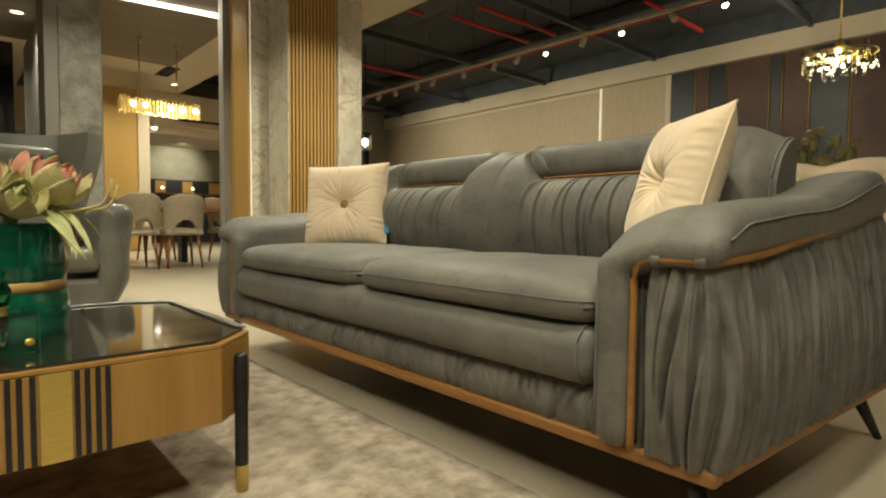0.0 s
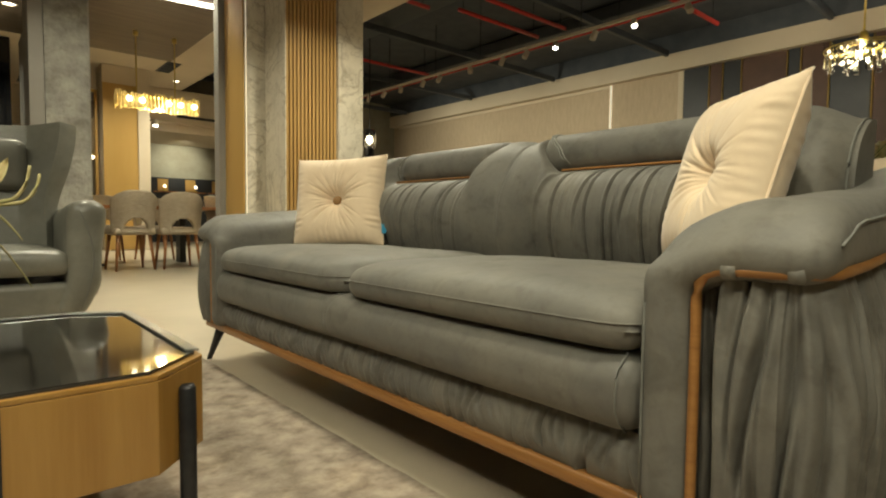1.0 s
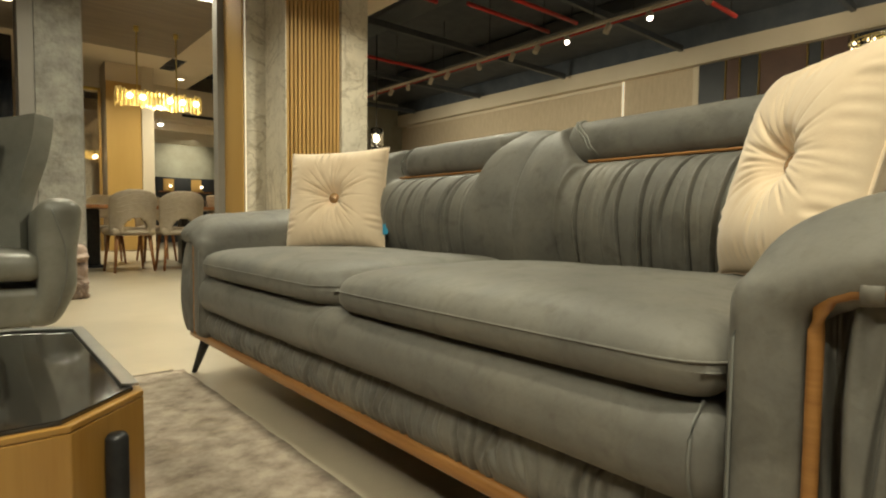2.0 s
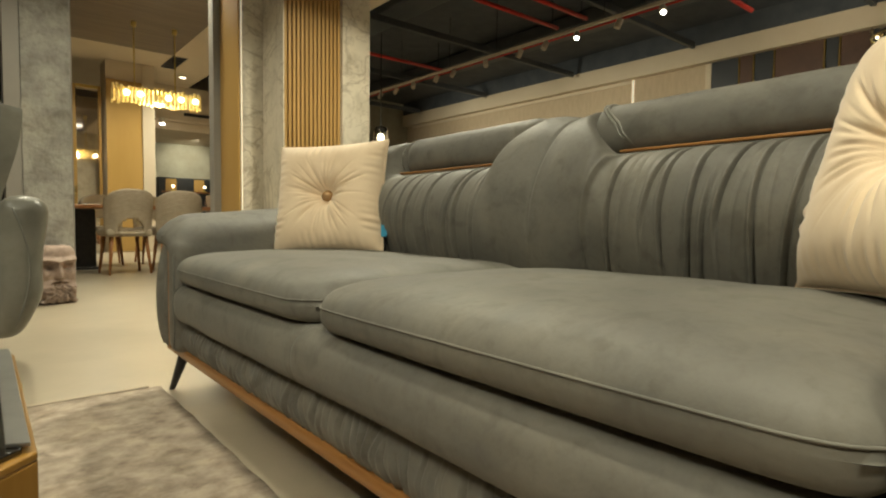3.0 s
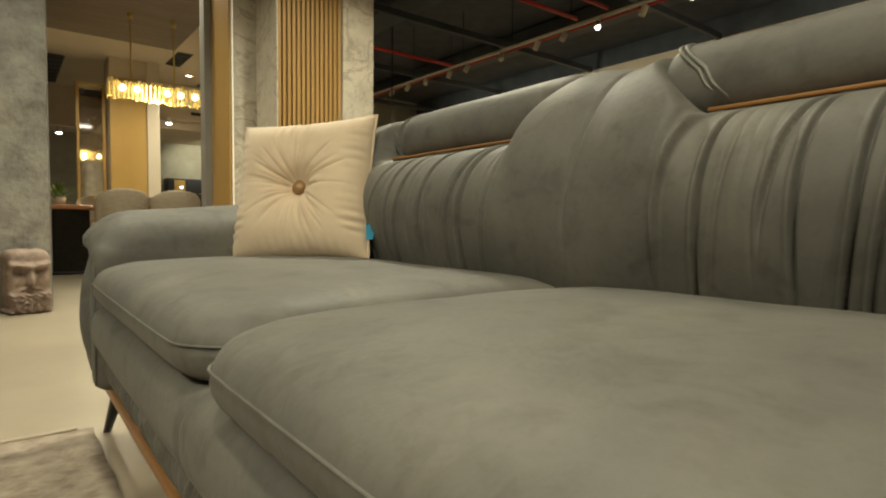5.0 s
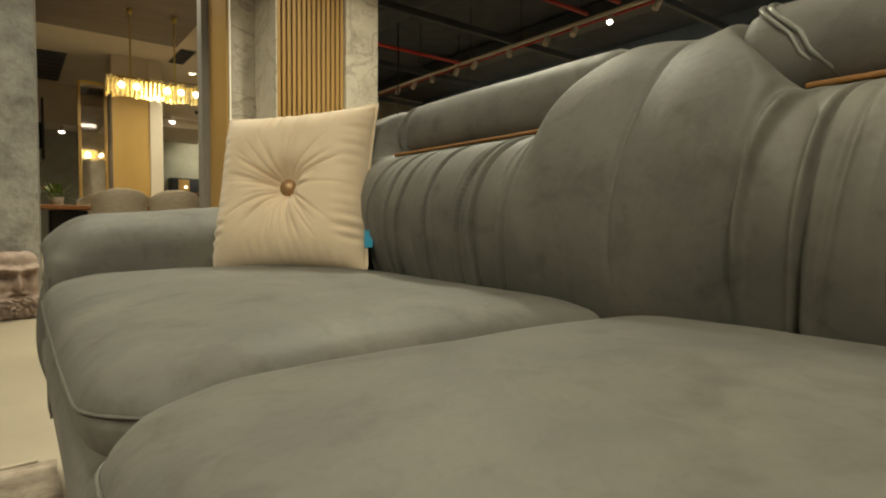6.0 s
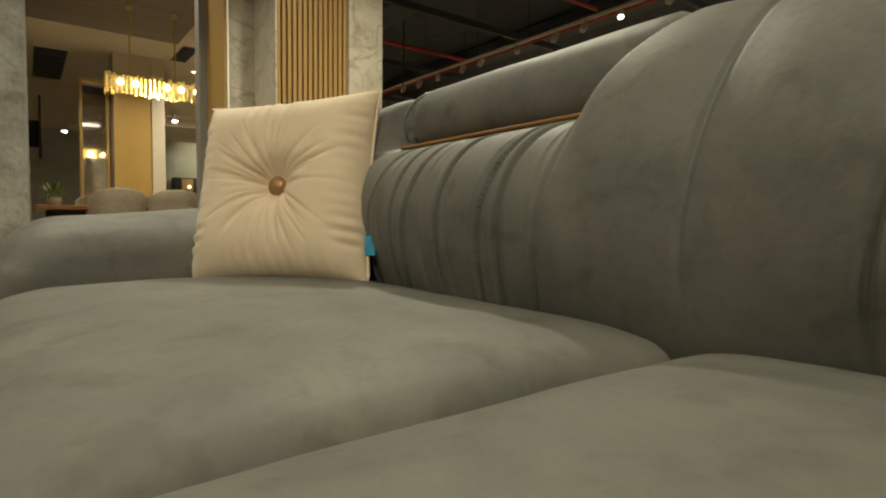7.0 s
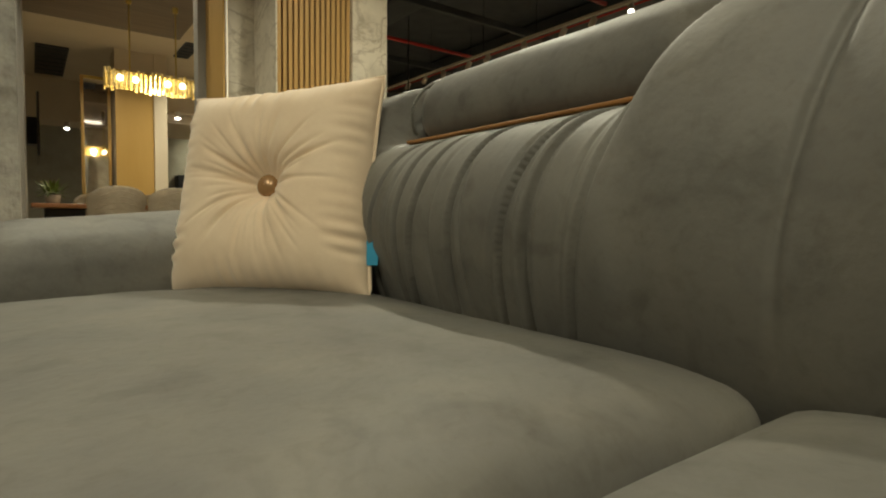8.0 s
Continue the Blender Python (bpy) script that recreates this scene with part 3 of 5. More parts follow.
def sofa_back(sofa):
    rng = random.Random(9)
    # long creases of each gathered field, then faint ones between them
    folds = [(1.735, -0.10, 0.9, 0.0030, -0.2, 1.2), (1.66, -0.12, 0.8, 0.0030, 0.2, 1.2), (1.615, -0.13, 1.1, 0.0030, 0.1, 1.2), (1.515, -0.13, 1.3, 0.0030, 0.3, 1.2), (1.405, -0.13, 1.2, 0.0030, -0.2, 1.2), (1.368, -0.13, 1.0, 0.0046, 0.1, 1.1), (1.30, -0.12, 0.6, 0.0036, 0.0, 0.95)]
    folds += [(0.915, -0.09, -1.3, 0.0060, 0.35, 0.95), (0.862, -0.08, 1.2, 0.0030, -0.2, 1.2), (0.768, -0.07, 1.2, 0.0030, 0.5, 1.2), (0.735, -0.06, 1.0, 0.0030, 0.3, 1.1), (0.680, -0.06, 1.2, 0.0030, -0.2, 1.2), (0.648, -0.05, 0.9, 0.0030, -0.2, 0.6), (0.618, -0.06, 1.6, 0.0030, 0.5, 1.2), (0.560, -0.06, 1.0, 0.0030, 0.0, 1.2), (0.50, -0.06, 1.1, 0.0030, 0.0, 1.2), (0.43, -0.06, 1.0, 0.0030, 0.0, 1.2)]
    folds += pleats(rng, 0.38, 0.88, 0.042, 0.1, 0.35, (-0.10, -0.03), (0.0026, 0.0045), 0.8) + pleats(rng, 1.30, 1.84, 0.05, 0.1, 0.35, (-0.14, -0.07), (0.0026, 0.0045), 0.8)
    # upright profiles: (x, z), low panel under the head roll and the full-height one
    low = [(0.668, 0.40), (0.632, 0.46), (0.597, 0.53), (0.571, 0.60), (0.562, 0.665), (0.580, 0.727), (0.615, 0.768), (0.662, 0.787), (0.70, 0.79), (0.74, 0.79), (0.80, 0.79), (0.85, 0.79), (0.90, 0.78), (0.95, 0.66), (0.97, 0.45), (0.97, 0.22)]
    high = [(0.668, 0.40), (0.631, 0.46), (0.595, 0.53), (0.567, 0.605), (0.556, 0.675), (0.562, 0.742), (0.584, 0.80), (0.618, 0.85), (0.664, 0.888), (0.725, 0.914), (0.79, 0.915), (0.87, 0.885), (0.92, 0.82), (0.95, 0.68), (0.97, 0.45), (0.97, 0.22)]

    def at(prof, v):
        q = v * 12
        i = min(int(q), len(prof) - 2)
        f = q - i
        p0, p1, p2, p3 = prof[max(i - 1, 0)], prof[i], prof[i + 1], prof[min(i + 2, len(prof) - 1)]
        return [0.5 * (2 * p1[k] + (p2[k] - p0[k]) * f + (2 * p0[k] - 5 * p1[k] + 4 * p2[k] - p3[k]) * f * f + (3 * p1[k] - p0[k] - 3 * p2[k] + p3[k]) * f ** 3) for k in (0, 1)]

    def back(u, v):
        e = max(0.0, 0.012 - u, u - 0.988) / 0.012
        u = min(0.988, max(0.012, u))
        p = skin((u - 0.012) / 0.976, v * 1.25)
        return p.lerp(Vector((0.74, p.y - math.copysign(0.006 * e, 1.15 - p.y), 0.62)), e ** 1.6)

    def skin(u, v):
        y = 0.11 + u * (W - 0.22)
        k = min(y, W - y)
        climb = smoothstep(0.48, 0.72, v)
        near, far = 0.895 + 0.08 * climb, 1.262 - 0.075 * climb
        centre = smoothstep(near - 0.03, near + 0.03, y) * (1 - smoothstep(far - 0.035, far + 0.02, y))
        wing = 1 - smoothstep(0.34, 0.385, k) if y < 1 else 1 - smoothstep(0.45, 0.53, k)
        w = max(centre, wing)
        a, b = at(low, v), at(high, v)
        x, z = a[0] * (1 - w) + b[0] * w, a[1] * (1 - w) + b[1] * w
        end = 1 - smoothstep(0.11, 0.30 if y < 1 else 0.5, k)
        # the two halves of the centre meet in a shallow valley
        middle = 1.112 - 0.062 * smoothstep(0.15, 0.75, v)
        valley = math.exp(-((y - middle) / 0.05) ** 2)
        z -= 0.012 * valley * smoothstep(0.6, 0.8, v)
        x += max(0.0, x - 0.78) * -(1 - smoothstep(0.11, 0.28, k))
        z -= 0.05 * end ** 2.2 * smoothstep(0.2, 0.7, v)
        e2 = 1 - smoothstep(0.11, 0.2, k)
        x += 0.10 * e2 ** 3 * (1 - v)
        d = 0.014 * crease(folds, y, v * 1.7) * (1 - smoothstep(0.56, 0.62, v))
        d += 0.004 * wob(y * 6, z * 6) + 0.0035 * wob(y * 22, z * 5, 2.0) * (1 - w) + 0.012 * math.sin(math.pi * min(1, v * 1.6)) * (1 - w)
        d -= (0.014 * valley + 0.008 * math.exp(-((y - middle) / 0.006) ** 2)) * smoothstep(0.1, 0.45, v)
        return Vector((x - d, y, z))

    part("backrest", surf(back, 1600, 104), LEATHER, sofa, "grey leather backrest with gathered panels and smooth centre")
    for u in (0.007, 0.993):
        part("seam_cord", tube([skin(u, 0.3 + 0.03 * i) + Vector((-0.001, 0.003 if u > 0.5 else -0.003, 0.001)) for i in range(20)], 0.0028, 6), STITCH, sofa, "pale stitched seam")
    # head rolls
    for y0, y1, inner in ((0.365, 1.02, 1.02), (1.13, 1.795, 1.13)):
        mid = (y0 + y1) / 2

        def roll(q):
            y = q.y + mid
            sink = smoothstep(0.055, 0.0, abs(inner - y))
            k = 1 - 0.3 * sink
            return Vector((q.x * k + 0.765 + 0.075 * q.z + 0.01 * sink, y, q.z * k + 0.852 - 0.012 * sink + 0.006 * wob(q.x * 9, y * 5, q.z * 9)))

        r = part("head_roll", soft_box((0.19, y1 - y0, 0.134), 0.06, 0.02, roll), LEATHER, sofa, "padded grey leather head roll")
        turns = [-1.15 + 0.2 * i for i in range(15)]
        if y0 < 1:
            for shift, size in ((0.0, 0.0040), (0.011, 0.0034)):
                pts = [(0.766 - math.copysign(0.035, math.cos(a)) - 0.0598 * math.cos(a), 0.862 + shift + 0.094 * smoothstep(-1.1, 1.2, a), 0.852 + math.copysign(0.007, math.sin(a)) + 0.0598 * math.sin(a)) for a in turns]
                part("piping", tube(pts, size, 6), LEATHER_SMOOTH, r)
        else:
            pts = [(0.765 - 0.097 * math.cos(a), y1 - 0.012 - 0.02 * math.sin(a), 0.852 + 0.069 * math.sin(a)) for a in turns]
            part("piping", tube(pts, 0.0035, 6), LEATHER_SMOOTH, r)
        a0, a1 = (0.36, 0.897) if y0 < 1 else (1.235, 1.80)
        part("wood_strip", box(0.657, 0.675, a0, a1, 0.789, 0.796, 0.0025), RAIL_WOOD, sofa, "thin orange-brown wooden strip", False)
    part("back_shell", soft_box((0.26, W - 0.5, 0.66), 0.06, 0.06, None, (0.89, W / 2, 0.53)), LEATHER, sofa, "plain grey leather back")


def seat_cushion(sofa, y0, y1, seed, puff):
    mid, w = (y0 + y1) / 2, y1 - y0
    rng = random.Random(seed)
    dents = [(rng.uniform(0.05, 0.5), rng.uniform(y0 + 0.1, y1 - 0.1), rng.uniform(0.05, 0.14), rng.uniform(-0.004, 0.003)) for i in range(12)]

    def warp(q):
        x, y = q.x + 0.29, q.y + mid
        a, b = q.x / 0.33, q.y / (w / 2)
        z = q.z + 0.462
        crown = max(0, 1 - a ** 4) * max(0, 1 - b ** 6)
        if q.z > 0:
            z += puff * crown + sum(d * math.exp(-((x - dx) ** 2 + (y - dy) ** 2) / r ** 2) for dx, dy, r, d in dents)
            z += (0.004 * wob(x * 7, y * 7, seed) + 0.0012 * wob(x * 24, y * 24, seed)) * crown
        if q.z > 0 and puff < 0.02:
            z -= 0.003 * smoothstep(0.6, 1.13, y)
        # rounded front corners, a front that droops a little and bulges
        corner = smoothstep(0.78, 1.0, abs(b)) ** 2 * smoothstep(-0.2, -0.33, q.x)
        x += (0.045 if y > 0.6 else 0.016) * corner
        if q.z > 0:
            z -= 0.010 * smoothstep(0.7, 1.0, -a) + 0.008 * smoothstep(0.8, 1.0, abs(b))
        x -= 0.006 * max(0, 1 - b ** 4) * (q.x < -0.25)
        return Vector((x, y, z))

    c = part("seat_cushion", soft_box((0.66, w - 0.002, 0.088), 0.036, 0.018, warp), LEATHER, sofa, "plump grey leather seat cushion")
    # a fine seam follows the cushion's own outline
    r, half = 0.036, w / 2 - 0.001
    plan = [(x, -half) for x in (0.2, 0.1, 0.0, -0.1, -0.2, -0.26)]
    plan += [(-0.33 + r - r * math.sin(g), -half + r - r * math.cos(g)) for g in [math.pi / 12 * k for k in range(6)]]
    plan += [(-0.33, -half + r + k / 70 * (2 * half - 2 * r)) for k in range(71)]
    plan += [(-0.33 + r - r * math.cos(g), half - r + r * math.sin(g)) for g in [math.pi / 12 * k for k in range(1, 7)]]
    plan += [(x, half) for x in (-0.26, -0.2, -0.1, 0.0, 0.1, 0.2)]
    pts = [warp(Vector((x, y, 0.0))) + Vector((0, 0, 0.004)) for x, y in plan]
    part("piping", tube(pts, 0.0017, 6), LEATHER, c)


def build_sofa():
    sofa = thing("sofa", (0, 0, 0), "grey leather three-seat sofa with gathered panels on a wooden plinth", "sofa")
    # plinth rail
    part("rail", box(0.0, 0.045, 0.0, W, 0.155, 0.186, 0.009, 3), RAIL_WOOD, sofa, "orange-brown wooden front rail", True)
    for side in (0, 1):
        bm = box(0.046, 1.09, 0.0, 0.06, 0.155, 0.186, 0.009, 3)
        for q in bm.verts:
            q.co.y -= 0.08 * max(0.0, q.co.x - 0.02)
            if side:
                q.co.y = W - q.co.y
        part("rail", flip(bm, side), RAIL_WOOD, sofa, "orange-brown wooden side rail", True)
    part("rail", box(1.04, 1.088, 0.062, W - 0.062, 0.155, 0.186, 0.009, 3), RAIL_WOOD, sofa, "orange-brown wooden back rail", True)
    part("base", box(0.048, 1.035, 0.065, W - 0.065, 0.16, 0.40, 0.01), LEATHER, sofa, "dark underside and frame", False)
    for x, y, dx, dy in ((0.05, 0.06, -0.03, -0.06), (0.05, W - 0.06, -0.03, 0.075), (0.98, 0.0, 0.05, -0.06), (0.98, W, 0.05, 0.06), (0.55, W / 2, -0.01, 0.0)):
        pts = [(x + dx * t, y + dy * t, 0.155 * (1 - t)) for t in (0, 0.3, 0.6, 0.9, 1.0)]
        part("leg", tube(pts, 0.017, 12, False, [1.25, 1.05, 0.85, 0.65, 0.62]), DARK_METAL, sofa, "tapered black metal leg")
    # gathered front band
    rng = random.Random(3)
    folds = pleats(rng, 0.235, 2.065, 0.03, 0.4, 1.1)

    def band(u, v):
        y = 0.235 + u * 1.83
        return Vector((0.012 - 0.020 * math.sin(math.pi * v) - 0.011 * crease(folds, y, v) - 0.003 * wob(y * 14, v * 2), y, 0.183 + v * 0.1))

    part("gathered_band", flip(surf(band, 900, 12), 1), LEATHER, sofa, "gathered grey leather front band")
    for y0, y1 in ((0.236, 2.064),):
        mid, w = (y0 + y1) / 2, y1 - y0

        def tier(q):
            y = q.y + mid
            bulge = 0.010 * math.cos(math.pi * q.z / 0.14) * (q.x < 0)
            seam = 0.009 * math.exp(-((y - 1.180 + 0.03 * (q.z / 0.06) ** 2 * (q.z > 0)) / 0.006) ** 2) * (q.x < -0.2)
            return Vector((q.x + 0.25 - bulge + seam, y, q.z + 0.352 + 0.004 * wob(q.x * 5, y * 6, 3)))

        t = part("lower_cushion", soft_box((0.566, w, 0.134), 0.046, 0.0065, tier), LEATHER, sofa, "long grey leather lower cushion")
        for end in (y0 + 0.03, y1 - 0.03):
            part("seam_cord", tube([(-0.043 + 0.036 * abs(s) ** 3, end, 0.352 + s * 0.065) for s in (-1, -0.7, -0.4, 0, 0.4, 0.7, 1)], 0.002, 6), STITCH, t)
    seat_cushion(sofa, 0.24, 1.114, 21, 0.0195)
    seat_cushion(sofa, 1.116, 2.06, 34, 0.021)
    for side in (0, 1):
        sofa_arm(sofa, side)
    sofa_back(sofa)


build_sofa()


def pillow(place, right, up, name, label, tag=False):
    r, u0 = Vector(right).normalized(), Vector(up)
    u = (u0 - r * u0.dot(r)).normalized()
    n = r.cross(u)
    a, b = Vector(right).length / 2, Vector(up).length / 2
    p = thing(name, place, label, "cushion", "cream cushions on the sofa")
    rng = random.Random(len(label))
    rays = [(rng.uniform(0, 2 * math.pi), rng.uniform(0.009, 0.022), rng.uniform(0.25, 0.8), rng.uniform(0.4, 0.95)) for i in range(84)]

    def shape(s, t, side):
        ex, ey = s * (1 - 0.055 * (1 - t * t)), t * (1 - 0.055 * (1 - s * s))
        k = (max(0.0, 1 - s ** 4) * max(0.0, 1 - t ** 4)) ** 0.62
        h = 0.078 * k
        d = math.hypot(s, t)
        h *= 1 - 0.68 * math.exp(-(d / 0.20) ** 2) - 0.12 * math.exp(-(d / 0.5) ** 2)
        ang = math.atan2(t, s)
        for c, wd, dp, reach in rays:
            q = abs((ang - c + math.pi) % (2 * math.pi) - math.pi) * max(d, 0.12)
            if q < 0.25:
                h -= 0.0078 * dp * math.exp(-(q / wd) ** 2) * smoothstep(0.04, 0.22, d) * (1 - smoothstep(reach * 0.55, reach, d)) * side_gain[side > 0]
        edge = smoothstep(0.62, 0.93, max(abs(s), abs(t)))
        along, far = (s, t) if abs(t) > abs(s) else (t, s)
        side_no = 1.7 if abs(t) > abs(s) else 4.1
        pucker = math.sin(31 * along + 2.3 * math.sin(7 * along + side_no) + 2 * far) + 0.6 * math.sin(53 * along + side_no * 3 + 1.5 * far)
        h += 0.0034 * pucker * edge * (0.6 + 0.4 * math.sin(5 * along + side_no)) * k ** 0.3 * smoothstep(0.0, 0.25, abs(abs(s) - abs(t)))
        return r * (ex * a) + u * (ey * b) + n * (h * side)

    side_gain = {True: 1.0, False: 0.7}
    bm = bmesh.new()
    for side in (1, -1):
        g = surf(lambda i, j, side=side: shape(2 * i - 1, 2 * j - 1, side), 130, 130)
        if side < 0:
            bmesh.ops.reverse_faces(g, faces=g.faces[:])
        join(bm, g)
    bmesh.ops.remove_doubles(bm, verts=bm.verts[:], dist=0.0004)
    part("cover", bm, VELVET, p, "cream velvet cover tufted in the middle")
    rim = [shape(-1 + 2 * i / 24, -1, 1) for i in range(24)] + [shape(1, -1 + 2 * i / 24, 1) for i in range(24)] + [shape(1 - 2 * i / 24, 1, 1) for i in range(24)] + [shape(-1, 1 - 2 * i / 24, 1) for i in range(24)]
    part("piping", tube(rim, 0.0038, 6, True), VELVET, p)
    m = Matrix((r, u, n)).transposed().to_4x4()
    for side in (1, -1):
        bt = part("button", lathe([(0.0005, 0.011), (0.009, 0.0105), (0.017, 0.0075), (0.021, 0.002), (0.021, -0.008)], 24), BUTTON, p, "glossy brown covered button")
        bt.matrix_basis = Matrix.Translation(n * 0.025 * side) @ m @ (Matrix.Identity(4) if side > 0 else pose(0, 0, 0, 180, 0, 0))
    if tag:
        tg = part("tag", box(-0.002, 0.022, -0.022, 0.022, -0.0015, 0.0015, 0.0006), BLUE, p, "small blue fabric tag", False)
        tg.matrix_basis = Matrix.Translation(r * (a * 0.955) - u * (b * 0.62) + n * 0.006) @ m
    return p


pillow((0.463, 1.941, 0.703), (0.248, -0.342, 0.02), (0.068, 0.08, 0.40), "cushion", "cream velvet tufted cushion leaning in the far sofa corner", True)
pillow((0.475, 0.31, 0.722), (0.20, 0.26, 0.0), (0.085, -0.09, 0.405), "cushion", "cream velvet tufted cushion leaning against the near arm")

# ---- rug and coffee table ----


def rug():

    def top(u, v):
        x, y = -2.3 + u * 2.29, -0.7 + v * 3.05
        edge = min(u, 1 - u, v, 1 - v)
        if edge < 0.001:
            x += 0.006 * wob(y * 9, 2.0) * (u in (0.0, 1.0))
            y += 0.006 * wob(x * 9, 5.0) * (v in (0.0, 1.0))
        return Vector((x, y, 0.011 + 0.0015 * wob(x * 7, y * 7)))

    bm = surf(top, 60, 70)
    r = part("rug", bm, RUG, None)
    so = r.modifiers.new("thickness", "SOLIDIFY")
    so.thickness, so.offset = 0.01, -1
    tagged(r, "worn beige and grey-brown patterned rug in front of the sofa", "rug")
    bind = [(-2.3 + i * 0.05, 2.353 + 0.005 * wob(i * 0.4, 5), 0.0125) for i in range(46)]
    part("binding", tube(bind, 0.006, 6), RUG_EDGE, r, "pale bound edge")


rug()


def extrude(points, z0, z1, bevel=0.0):
    bm = bmesh.new()
    a = [bm.verts.new((x, y, z0)) for x, y in points]
    b = [bm.verts.new((x, y, z1)) for x, y in points]
    bm.faces.new(a[::-1])
    bm.faces.new(b)
    n = len(a)
    for i in range(n):
        bm.faces.new((a[i], a[(i + 1) % n], b[(i + 1) % n], b[i]))
    bmesh.ops.recalc_face_normals(bm, faces=bm.faces[:])
    if bevel:
        bmesh.ops.bevel(bm, geom=bm.edges[:], offset=bevel, segments=2, affect="EDGES", profile=0.5)
    return bm


def octagon(x0, x1, y0, y1, c):
    return [(x0 + c, y0), (x1 - c, y0), (x1, y0 + c), (x1, y1 - c * 0.6), (x1 - c * 1.1, y1), (x0 + c, y1), (x0, y1 - c), (x0, y0 + c)]


def coffee_table():
    t = thing("coffee_table", (0, 0, 0), "honey veneer coffee table with dark glass top and brass stripe", "coffee table")
    x0, x1, y0, y1 = -1.62, -0.458, 0.805, 1.54
    outer = octagon(x0, x1, y0, y1, 0.105)
    part("apron", extrude(outer, 0.19, 0.352, 0.002), TABLE_WOOD, t, "honey wood veneer apron", False)
    part("rim", extrude(octagon(x0 + 0.0, x1 - 0.0, y0 + 0.0, y1 - 0.0, 0.105), 0.3525, 0.362, 0.002), TABLE_WOOD, t, "", False)
    part("glass_top", extrude(octagon(x0 + 0.014, x1 - 0.014, y0 + 0.008, y1 - 0.014, 0.1), 0.3622, 0.369, 0.001), DARK_GLASS, t, "glossy dark glass top", False)
    edge = octagon(x0 + 0.006, x1 - 0.006, y0 + 0.003, y1 - 0.006, 0.102)
    inner = octagon(x0 + 0.028, x1 - 0.028, y0 + 0.020, y1 - 0.028, 0.096)
    for i in (2, 3, 4, 5, 6):
        j = (i + 1) % 8
        part("steel_edge", extrude([edge[i], edge[j], inner[j], inner[i]], 0.3695, 0.3745, 0.001), CHROME, t, "flat steel edge bar of the top", False)
    s = 0.00094
    front = -0.57 - 384 * s
    part("brass_plate", box(front + 55 * s, front + 105 * s, 0.801, 0.8042, 0.19, 0.352), BRASS, t, "brass plate inlay", False)
    for a in (3, 20, 40, 110, 127, 145, 162):
        part("dark_stripe", box(front + a * s, front + (a + 9) * s, 0.8015, 0.8042, 0.19, 0.352), DARK_METAL, t, "dark inlaid stripe", False)
    for x, y in ((-0.507, 0.838), (-1.57, 0.838), (-0.507, 1.50), (-1.57, 1.50)):
        leg = part("leg", lathe([(0.0005, 0.328), (0.011, 0.328), (0.0145, 0.322), (0.0145, 0.072)], 20, (x, y, 0)), DARK_METAL, t, "black round leg")
        part("brass_tip", lathe([(0.0148, 0.073), (0.0138, 0.011), (0.0005, 0.011)], 20, (x, y, 0)), BRASS, leg, "brass leg tip")


coffee_table()


def petal_mesh(name, mat, length, width, curl, cup):
    def f(u, v):
        w = width * (math.sin(math.pi * min(1.0, u * 0.93 + 0.07)) ** 0.8) * (1 - 0.25 * u)
        if u > 0.97:
            w *= 0.2
        s = (v - 0.5) * 2
        return Vector((s * w, length * u * math.cos(curl * u), length * u * math.sin(curl * u) + cup * s * s * w + 0.002))

    ob = part(name, surf(f, 9, 6), mat)
    so = ob.modifiers.new("thickness", "SOLIDIFY")
    so.thickness = 0.0016
    return ob


def vase():
    v = thing("vase", (-0.905, 1.185, 0.369), "green glass vase with a brass band on the table", "vase")

    def ripple(r0, z0, z1, wave):
        def f(u, w):
            a = 2 * math.pi * u
            r = r0 * (1 - wave + wave * abs(math.cos(6 * a)) ** 0.4 + 0.012 * wob(math.cos(a) * 5, math.sin(a) * 5, w * 1.5)) - 0.004 * (1 if w in (0.0, 1.0) else 0)
            return Vector((r * math.cos(a), r * math.sin(a), z0 + (z1 - z0) * w))

        return surf(f, 144, 6, True)

    b = part("lower_body", ripple(0.126, 0.0, 0.098, 0.02), GREEN_BODY, v, "deep green glass lower drum")
    part("brass_band", lathe([(0.117, 0.098), (0.121, 0.10), (0.121, 0.12), (0.117, 0.122)], 48), GOLD_PAINT, v, "brass band")
    part("upper_body", ripple(0.124, 0.122, 0.245, 0.035), GREEN_BODY, v, "deep green faceted glass upper drum")
    part("rim", lathe([(0.122, 0.245), (0.116, 0.247), (0.11, 0.243), (0.0005, 0.235)], 48), GREEN_BODY, v)


vase()


